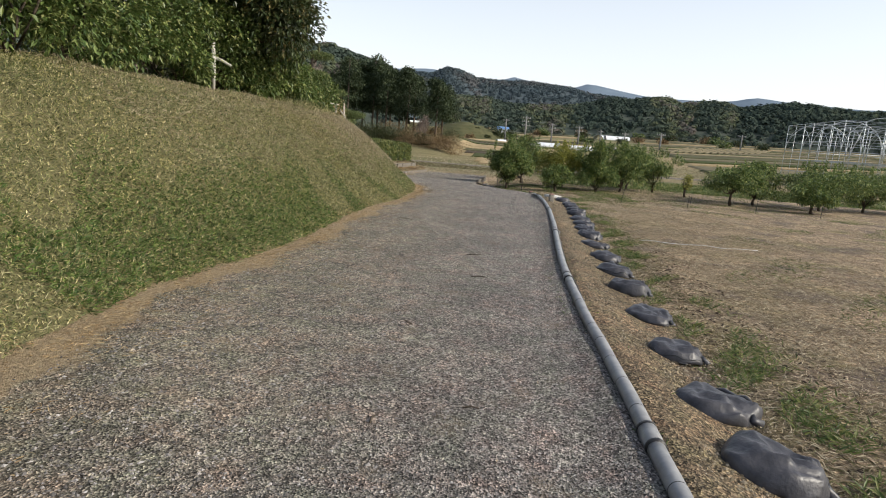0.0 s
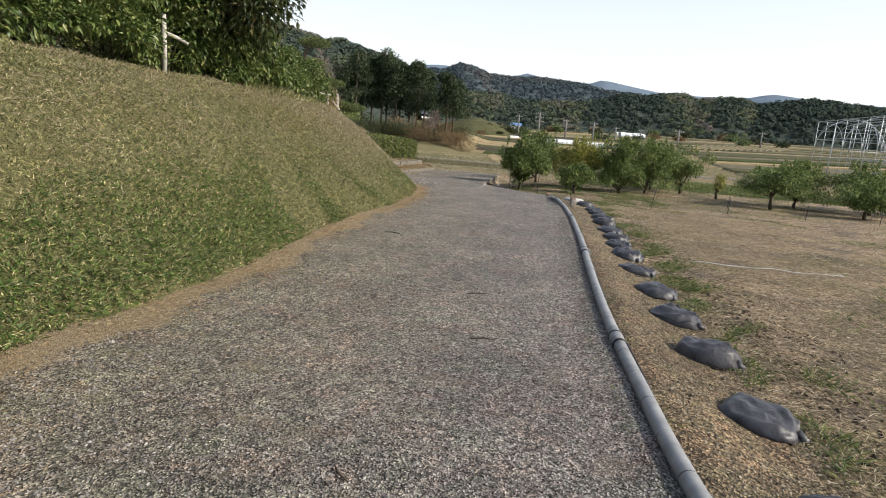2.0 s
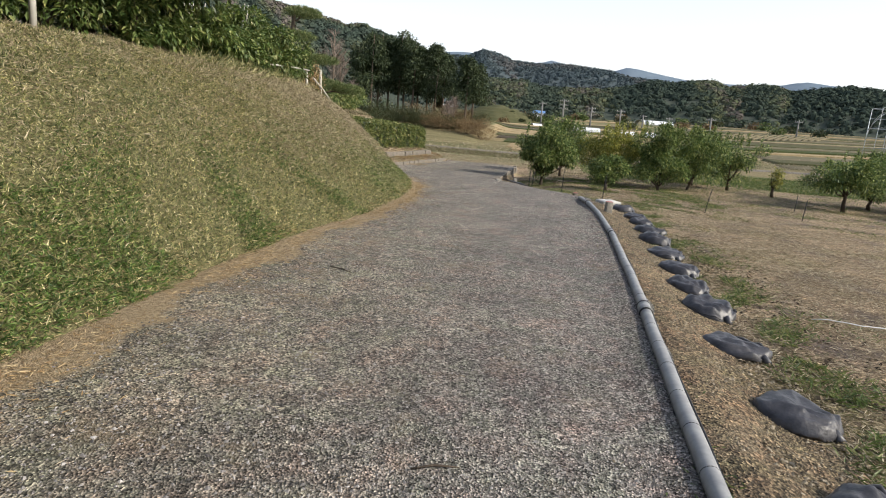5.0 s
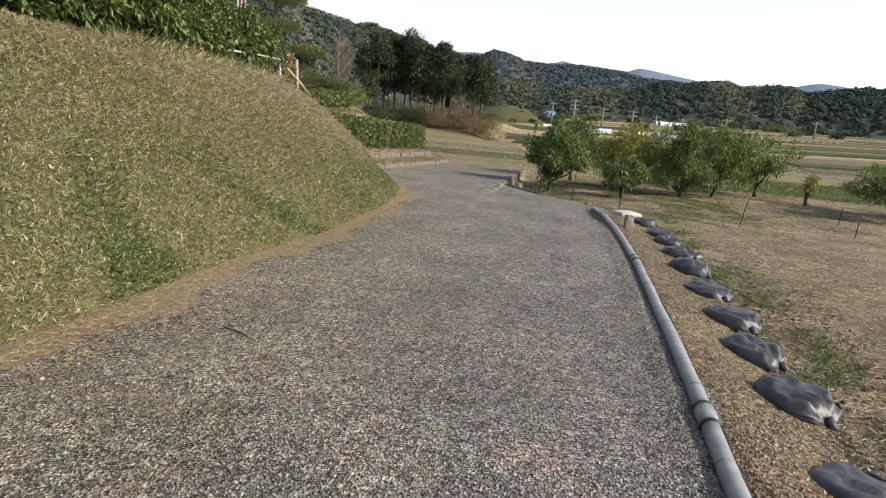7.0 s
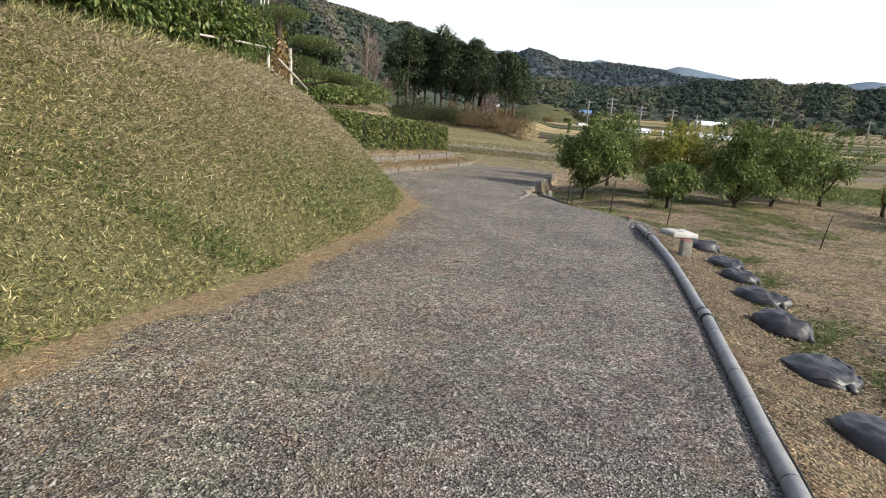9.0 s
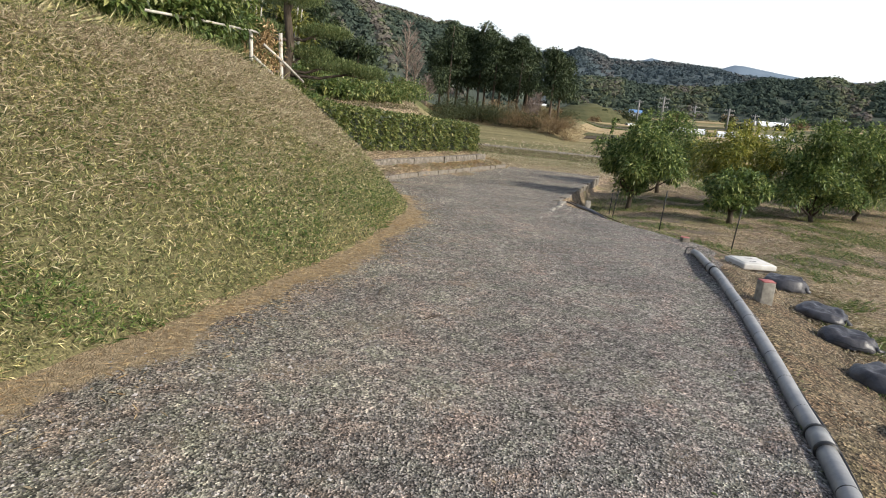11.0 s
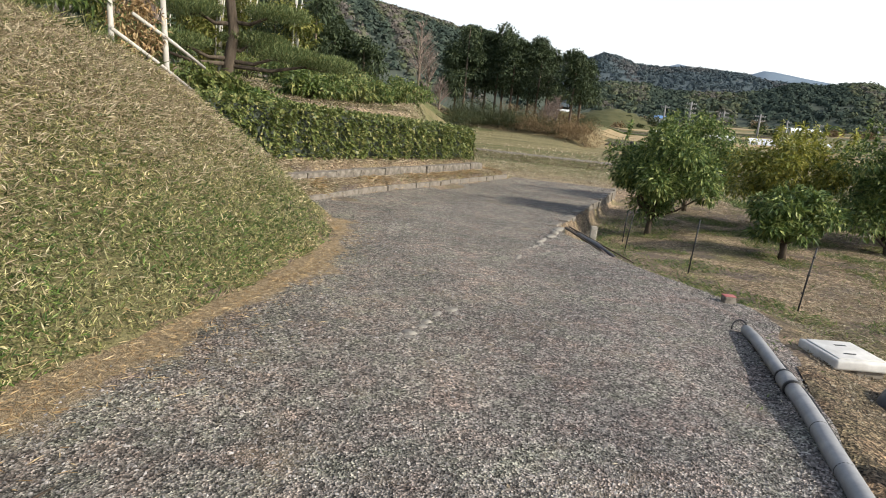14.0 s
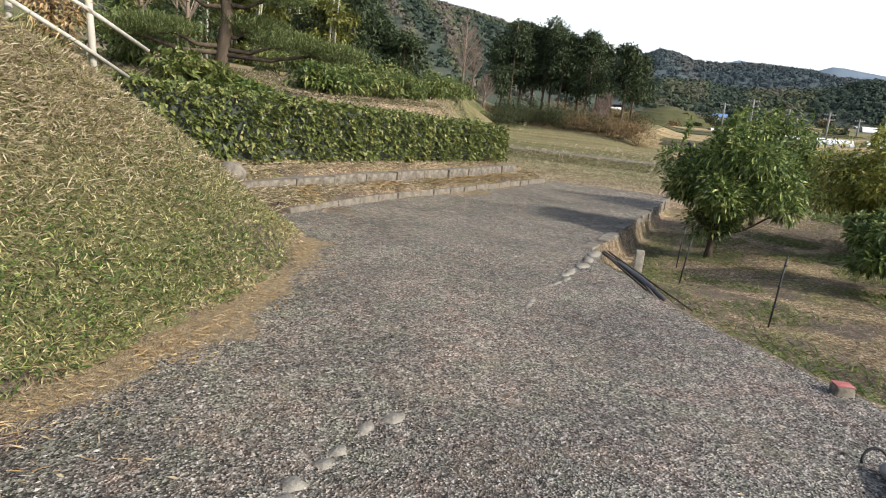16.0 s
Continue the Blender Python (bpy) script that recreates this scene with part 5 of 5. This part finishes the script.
x, y = scatter(42000, -17, -7.2, 22.8, 37, lambda x, y: 0.25 + 0.75 * patchy(x, y, 0.9))
n = len(x)
stuff("garden_grass", blades(x, y, sheet_z(x, y), rng.uniform(0.06, 0.2, n), rng.uniform(0.012, 0.025, n), 0.8), M_LITTER, "rough olive and straw grass in the garden", "grass")
# narrow pale farm lane across the far field, with a grass strip before it
lane_x = np.linspace(-60, 70, 90)
lane_v = np.array([(x, y + 0.02 * x + o, ground_z(x, y + 0.02 * x + o) + 0.07 + (0.05 if o in (0.5, 1.1) else -0.1)) for x in lane_x for y, o in ((54.5, 0.3), (54.5, 0.5), (54.5, 1.1), (54.5, 1.3))])
lane_f = np.array([(a * 4 + b, a * 4 + b + 4, a * 4 + b + 5, a * 4 + b + 1) for a in range(89) for b in range(3)])
tagged(part("farm_lane", np_mesh("farm_lane", lane_v, lane_f, M_CONC, None, True), None), "narrow pale concrete farm lane across the fields", "lane", kind="structure")
x, y = scatter(26000, -22, 10, 47.5, 54.8, lambda x, y: 0.5 + 0.5 * patchy(x, y, 0.6))
n = len(x)
stuff("lane_grass", blades(x, y, sheet_z(x, y), rng.uniform(0.12, 0.3, n), rng.uniform(0.02, 0.04, n), 0.7), M_LITTER, "olive grass strip below the farm lane", "grass")
x, y = scatter(30000, -14, 10, 35.2, 47, lambda x, y: 0.4 + 0.6 * patchy(x, y, 0.8))
n = len(x)
stuff("stubble", blades(x, y, sheet_z(x, y), rng.uniform(0.08, 0.2, n), rng.uniform(0.012, 0.03, n), 0.8), M_STRAW, "dry stubble in the field past the path end", "straw")


x, y = scatter(60000, -40, 45, 56, 120, lambda x, y: (0.2 + 0.8 * (patchy(x * 0.12, y * 0.5, 1.0) > 0.5)) * np.exp(-(y - 56) / 45))
n = len(x)
stuff("field_tufts", blades(x, y, sheet_z(x, y), rng.uniform(0.15, 0.4, n), rng.uniform(0.03, 0.07, n), 0.7), M_STRAW, "dry grass tufts over the far fields", "grass")
for q in range(16):
    az = -24.5 + q * 0.95
    bx, by = polar(az, 68 + 4 * math.sin(q * 1.7))
    bush("undergrowth", bx, by, ground_z(bx, by), 2.0, 1.6, 0.5 + 0.2 * math.sin(q * 2.9), 500 + q, 1300, M_DARK if q % 3 else M_BRUSH, "dark undergrowth beneath the cedars", (0.3, 0.1), "bush", "grove undergrowth")


# strips of farmland, each a low terrace of its own
M_CROPS = [plain("ochre_stubble", (0.22, 0.165, 0.09), (0.4, 0.31, 0.18), 0.9, 1.0, 0, 0.1), plain("green_crop", (0.039, 0.051, 0.019), (0.078, 0.090, 0.033), 0.8, 1.0, 0, 0.1), plain("dark_tilled_soil", (0.047, 0.039, 0.030), (0.094, 0.074, 0.055), 0.8, 1.0, 0, 0.1), plain("pale_dry_grass", (0.101, 0.090, 0.055), (0.187, 0.160, 0.101), 0.7, 1.0, 0, 0.1), plain("olive_pasture", (0.058, 0.062, 0.029), (0.105, 0.101, 0.051), 0.6, 1.0, 0, 0.1)]


def strip(x0, x1, y0, y1, up, mat, label, slant):
    xs = np.linspace(x0, x1, 24)
    rows = [(y0, -0.4), (y0 + 0.25, up), (y1 - 0.25, up), (y1, -0.4)]
    v = np.array([(x, y + slant * (x - x0) + 0.25 * math.sin(x * 0.35 + y0), ground_z(x, y + slant * (x - x0)) + (o if 0 < k < 23 else -0.4)) for k, x in enumerate(xs) for y, o in rows])
    f = np.array([(a * 4 + b, a * 4 + b + 4, a * 4 + b + 5, a * 4 + b + 1) for a in range(23) for b in range(3)])
    tagged(part("field_strip", np_mesh("field_strip", v, f, mat, None, False), None), label, "field", "field strips", "structure")


NAMES = ["ochre stubble field on a low terrace", "green crop field in the valley", "dark tilled soil strip in the valley", "pale dry grass strip between fields", "olive pasture strip in the valley"]
g = random.Random(11)
yy, q = 60.0, 0
while yy < 270:
    d = g.uniform(3.0, 7.0) * (1 + (yy - 60) / 90)
    edge = -0.16 * (yy - 17)
    for x0, x1 in ((edge + 3, edge + 3 + g.uniform(14, 26) * yy / 90), (edge + 9 + 26 * yy / 90, edge + 9 + 60 * yy / 90)):
        k = (0, 3, 0, 4, 1, 3, 2, 0, 4, 1)[q % 10]
        strip(x0, x1, yy + g.uniform(-1, 1), yy + d * 0.86, 0.06 + g.uniform(0, 0.14), M_CROPS[k], NAMES[k], g.uniform(-0.03, 0.03))
        q += 1
    yy += d
for q in range(26):
    az, dist = g.uniform(-7, 24), g.uniform(110, 270)
    bx, by = polar(az, dist)
    k = dist / 110
    bush("field_bush", bx, by, ground_z(bx, by), 1.3 * k, 1.2 * k, 0.7 * k, 600 + q, 260, (M_DARK, M_BRUSH, M_BUSH)[q % 3], "scrubby bush between far fields", (0.5 * k, 0.2 * k), "bush", "field bushes")


def hillock(x0, y0, rx, ry, h, label):
    """A low hill cut into grass terraces."""
    def zf(x, y):
        r = np.hypot((x - x0) / rx, (y - y0) / ry)
        k = np.clip(1 - r ** 2, 0, 1) * 6
        return height(x, y) - 0.3 + h / 6 * (np.floor(k) + sstep(k - np.floor(k), 0.6, 1.0))
    me = grid_mesh("hillock", np.linspace(x0 - rx, x0 + rx, 46), np.linspace(y0 - ry, y0 + ry, 46), zf, M_CROPS[4])
    tagged(part("hillock", me, None), label, "hill", kind="structure")


hillock(-12.5, 150, 11, 18, 3.9, "low hill cut into green grass terraces")
for q, (bx, by, br, bh) in enumerate([(-4.0, 146, 2.6, 1.8), (-9.0, 143, 1.2, 0.7), (-13, 147, 1.5, 0.9), (-17, 140, 1.8, 1.0), (-6.5, 139, 1.1, 0.6)]):
    bush("terrace_bush", bx, by, ground_z(bx, by) + (1.2 if q in (1, 2) else 0), br, br, bh, 700 + q, 700, M_DARK if q != 3 else M_BRUSH, "dark rounded bush on the terraced hill", (0.5, 0.22), "bush", "hill bushes")
for q in range(14):
    rx, ry = 28 + q * 1.6, 112 + q * 1.2
    pts = [(rx + k * (1.15 + 0.03 * q), ry + k * 3.3) for k in range(15)]
    e = thing("crop_row", rx, ry, ground_z(rx, ry), "long pale raised crop row in the valley", "crop row", "crop rows")
    tube_part("ridge", [(a - rx, c - ry, ground_z(a, c) - ground_z(rx, ry) + 0.12) for a, c in pts], 0.28, M_CROPS[3], e, sides=6)


# ---- wooded hills ----
def ridge(name, az0, az1, dist, depth, base_el, tops, seed, trees, size, mat, soil, label):
    """A hill: a rising sheet with an uneven crest, set with small uneven tree crowns."""
    g = np.random.default_rng(seed)
    na, nd = 120, 14
    A, D = np.meshgrid(np.linspace(az0, az1, na), np.linspace(0, 1, nd))
    ta, te = [t[0] for t in tops], [t[1] for t in tops]

    def surf(a, s):
        dd = dist + depth * s
        zb, zt = 1.5 + dist * math.tan(radians(base_el)), 1.5 + (dist + depth) * np.tan(np.radians(np.interp(a, ta, te)))
        z = zb + (zt - size * 0.75 - zb) * (1 - (1 - s) ** 1.6)
        return np.stack([dd * np.sin(np.radians(a)), 8 + dd * np.cos(np.radians(a)), z], -1)

    v = surf(A, D).reshape(-1, 3)
    back = surf(A[-1], D[-1]) + np.array([0, depth * 0.5, -300.0]) * [1, 1, 0.2]
    v = np.concatenate([v, back])
    i = (np.arange(nd)[:, None] * na + np.arange(na - 1)[None]).reshape(-1)
    f = np.stack([i, i + 1, i + na + 1, i + na], 1)
    e = thing(name, 0, 0, 0, label, "hill", kind="structure")
    part("slope", np_mesh("slope", v, f, soil, None, True), None, e)
    if trees:
        a, s = g.uniform(az0, az1, trees), g.uniform(0, 1.0, trees) ** 0.6
        c = surf(a, s)
        m = 32
        d = unit(g.normal(size=(trees, m, 3)) + np.array([0, -0.35, 0.55]))
        wide, tall = size * g.uniform(0.6, 1.25, (trees, 1, 1)), size * g.uniform(0.5, 1.15, (trees, 1, 1))
        root = c[:, None] + d * np.concatenate([wide, wide, tall], 2) * g.uniform(0.55, 1.0, (trees, m, 1))
        u = unit(np.cross(d, g.normal(size=(trees, m, 3))))
        w = unit(np.cross(d, u) + d * g.uniform(-0.35, 0.35, (trees, m, 1)))
        k = size * g.uniform(0.16, 0.38, (trees, m, 1))
        vv = np.stack([root + u * k, root - u * k * 0.6 + w * k * 0.8, root - u * k * 0.5 - w * k * 0.8], 2).reshape(-1, 3)
        ff = np.arange(len(vv)).reshape(-1, 3)
        zone = 0.5 + 0.5 * np.sin(a * 0.8 + seed + 2.5 * np.sin(s * 5 + a * 0.3))
        if name == "valley_wood":
            zone = np.interp(a, [-9, -7, -6, -3, -2, 0, 1, 5, 6.5, 11, 12.5, 16, 17, 19, 20, 26, 30], [0.7, 0.55, 0.86, 0.86, 0.3, 0.35, 0.85, 0.9, 0.2, 0.1, 0.7, 1.0, 0.35, 0.85, 0.2, 0.3, 0.6]) * (0.65 + 0.35 * zone)
        tone = np.clip(0.72 * zone + g.uniform(-0.1, 0.24, trees), 0, 1)
        w = part("trees", np_mesh("trees", vv, ff, mat, {"tone": np.repeat(tone, m * 3)}, False), None, e)
        tagged(w, "dense woodland canopy", kind="stuff")
    return e


ridge("wooded_hill", -64, -11, 130, 170, 0.5, [(-64, 12), (-50, 9.3), (-40, 8.6), (-34, 8.7), (-28, 9.0), (-23, 8.2), (-19.7, 7.5), (-18.3, 7.7), (-16.4, 7.15), (-14.7, 6.75), (-12.3, 6.0), (-10.5, 4.6)], 1, 4600, 2.2, M_FOREST, M_HILL, "steep wooded hillside rising behind the grove")
ridge("valley_wood", -9, 45, 300, 90, 1.0, [(-9, 3.6), (-7.3, 4.07), (-5.6, 4.3), (-2.8, 4.35), (-1.2, 3.9), (1.4, 3.9), (3.4, 3.95), (5.3, 4.15), (7, 4.5), (8.7, 5.1), (10.4, 4.9), (12.3, 5.25), (13.7, 5.25), (14.9, 4.8), (16.9, 5.1), (18.5, 5.1), (19.4, 4.65), (20.9, 4.9), (22.7, 5.1), (23.8, 5.25), (25, 5.1), (28, 4.7), (45, 4.5)], 2, 4200, 2.9, M_FOREST, M_HILL, "dark mixed woodland across the valley")
ridge("middle_hill", -22, 30, 620, 240, 1.8, [(-22, 6.6), (-14.3, 6.3), (-11.4, 6.0), (-9.7, 6.05), (-8.1, 6.1), (-6.8, 6.75), (-5.3, 6.45), (-3.9, 5.95), (-2, 5.85), (1.2, 5.95), (3, 5.8), (5.0, 5.6), (6.1, 5.27), (7.6, 5.13), (10, 4.9), (14, 4.7), (30, 4.4)], 3, 3800, 4.6, M_FOREST_HAZY, M_HILL_HAZY, "wooded hills beyond the valley, coloured greyer and bluer for haze")
ridge("hazy_distant_hill", -40, 60, 2200, 400, 2.0, [(-40, 6), (-13, 6.1), (-10.4, 6.32), (-9, 6.45), (-7.5, 6.44), (-5, 5.8), (-1.6, 5.95), (-0.5, 6.28), (1.1, 5.98), (4, 5.5), (5, 5.62), (6.4, 6.1), (8.2, 5.78), (9.5, 5.55), (11.8, 5.18), (15, 5.08), (18.5, 5.1), (19.4, 5.35), (20.6, 5.5), (22.4, 5.25), (28, 4.8), (60, 5)], 4, 0, 4.0, M_RIDGE_HAZY, M_RIDGE_HAZY, "distant mountain ridge with haze painted in as pale blue")
ridge("rear_wood", 60, 300, 160, 60, 0.5, [(60, 6), (120, 5), (200, 7), (300, 9)], 6, 250, 7.0, M_FOREST, M_HILL, "wooded horizon behind the field")


# ---- farmland: poles, houses, tunnels, greenhouse ----
def utility_pole(az, dist, top_el, arms=2):
    tx, ty = polar(az, dist)
    z0, zt = ground_z(tx, ty), el_z(top_el, dist)
    h = zt - z0
    e = thing("utility_pole", tx, ty, z0, "grey concrete utility pole with crossarms in the fields", "utility pole", "utility poles")
    tube_part("pole", [(0, 0, -0.5), (0, 0, h * 0.5), (0, 0, h)], [0.2, 0.17, 0.13], M_UPOLE, e, sides=8)
    for q in range(arms):
        arm = part("crossarm", box_bm(1.8, 0.12, 0.12, 0.01), M_UPOLE, e)
        arm.location = (0, 0, h - 0.5 - q * 0.8)
        for dx in (-0.8, -0.4, 0.4, 0.8):
            ins = part("insulator", box_bm(0.1, 0.1, 0.18, 0.02), M_PALE, arm)
            ins.location = (dx, 0, 0.12)
    return tx, ty, zt


tops = [utility_pole(*a) for a in ((-0.9, 130, 2.75, 1), (1.25, 118, 3.2, 3), (4.0, 135, 2.6, 2), (6.85, 125, 2.55, 2), (8.9, 150, 2.2, 1), (11.2, 165, 2.1, 1), (15.3, 112, 2.4, 1), (22, 150, 2.6, 1))]
for a, b in zip(tops[:-1], tops[1:]):
    e = thing("power_line", a[0], a[1], a[2] - 0.4, "sagging black power line between poles", "cable", "power lines")
    pts = [(Vector(b) - Vector(a)) * t + Vector((0, 0, -4 * t * (1 - t) * 0.9)) for t in np.linspace(0, 1, 10)]
    tube_part("wire", pts, 0.02, M_BLACK, e, sides=4)


def house(x, y, w, d, h, wall, roof, label):
    e = thing("farm_house", x, y, ground_z(x, y) - 0.2, label, "house", "farm buildings", random.uniform(-20, 20))
    part("wall", box_bm(w, d, h, 0.03), wall, e)
    bm = bmesh.new()
    vs = [bm.verts.new(c) for c in ((-w / 2 - 0.3, -d / 2 - 0.3, h), (w / 2 + 0.3, -d / 2 - 0.3, h), (w / 2 + 0.3, d / 2 + 0.3, h), (-w / 2 - 0.3, d / 2 + 0.3, h), (-w / 2 - 0.3, 0, h + d * 0.3), (w / 2 + 0.3, 0, h + d * 0.3))]
    for q in ((0, 1, 5, 4), (2, 3, 4, 5), (0, 4, 3), (1, 2, 5), (3, 2, 1, 0)):
        bm.faces.new([vs[j] for j in q])
    part("roof", bm, roof, e, smooth=False)
    for dx in (-w * 0.25, w * 0.25):
        o = part("window", box_bm(w * 0.2, 0.06, h * 0.35, 0.01), M_BLACK, e, "dark window")
        o.location = (dx, -d / 2 - 0.02, h * 0.4)


def tunnel(x, y, length, r, rz, label="white plastic-covered growing tunnel"):
    e = thing("growing_tunnel", x, y, ground_z(x, y), label, "greenhouse", "growing tunnels", rz)
    th = np.linspace(0, math.pi, 13)
    v = np.array([(sx, r * math.cos(t), r * 0.9 * math.sin(t)) for sx in np.linspace(-length / 2, length / 2, 7) for t in th])
    f = np.array([(a * 13 + b, a * 13 + b + 1, a * 13 + b + 14, a * 13 + b + 13) for a in range(6) for b in range(12)])
    part("cover", np_mesh("cover", v, f, M_WHITE, None, True), None, e)
    for sx in np.linspace(-length / 2, length / 2, 5):
        tube_part("hoop", [(sx, (r + 0.03) * math.cos(t), (r + 0.03) * 0.9 * math.sin(t)) for t in th], 0.03, M_GALV, e, sides=5)


for az, dist, w, d, h, wl, rf in ((-1.15, 200, 3.6, 3, 2.2, M_WHITE, M_BLUE),):
    tx, ty = polar(az, dist)
    house(tx, ty, w, d, h, wl, rf, "small distant farm building with pale walls")
for az, dist, l, r, rz in ((-1.3, 110, 2.0, 0.6, 30), (3.4, 95, 6, 0.9, 8), (7.6, 88, 4, 0.9, 0), (11, 90, 4.5, 0.8, 5), (8.6, 215, 7, 1.9, 70), (10.2, 215, 9, 1.7, 10)):
    tx, ty = polar(az, dist)
    tunnel(tx, ty, l, r, rz)


def greenhouse():
    """Bare steel frame with inner hoops, without cover; its long side faces the orchard."""
    x0, y0 = 26.4, 52.0
    z0 = ground_z(x0 + 6, y0)
    e = thing("greenhouse_frame", x0, y0, z0, "bare galvanised steel greenhouse frame with inner hoops", "greenhouse", rz=-4)
    h, step, n, w = 5.5 - z0, 1.5, 17, 6.0
    for q in range(n):
        xx = q * step
        for b in range(3):
            tube_part("column", [(xx, b * w, -0.5), (xx, b * w, h)], 0.026, M_GALV, e, sides=5)
        tube_part("top_beam", [(xx, 0, h), (xx, 2 * w, h)], 0.022, M_GALV, e, sides=5)
        for b in range(2):
            tube_part("hoop", [(xx, b * w + w / 2 - w / 2 * math.cos(t), h * 0.5 + h * 0.44 * math.sin(t)) for t in np.linspace(0, math.pi, 11)], 0.022, M_GALV, e, sides=5)
        if q % 3 == 0 and q < n - 1:
            tube_part("brace", [(xx, 0, 0), (xx + step, 0, h)], 0.018, M_GALV, e, sides=4)
    for b in range(3):
        for q in range(0, n - 4, 4):
            span = 4 * step
            tube_part("arch", [(q * step + span / 2 - span / 2 * math.cos(t), b * w, h * 0.55 + h * 0.52 * math.sin(t)) for t in np.linspace(0, math.pi, 13)], 0.03, M_GALV, e, sides=5)
            tube_part("arch_tie", [(q * step, b * w, h * 0.55), ((q + 4) * step, b * w, h * 0.55)], 0.024, M_GALV, e, sides=5)
        for k in (0.2, 0.4, 0.7, 0.85, 1.0):
            tube_part("rail", [(0, b * w, h * k), ((n - 1) * step, b * w, h * k)], 0.022, M_GALV, e, sides=5)
    for q in range(1, 6):
        tube_part("end_stud", [(0, q * 2, -0.5), (0, q * 2, h)], 0.022, M_GALV, e, sides=5)
    for k in (0.4, 0.7):
        tube_part("end_rail", [(0, 0, h * k), (0, 2 * w, h * k)], 0.022, M_GALV, e, sides=5)


greenhouse()
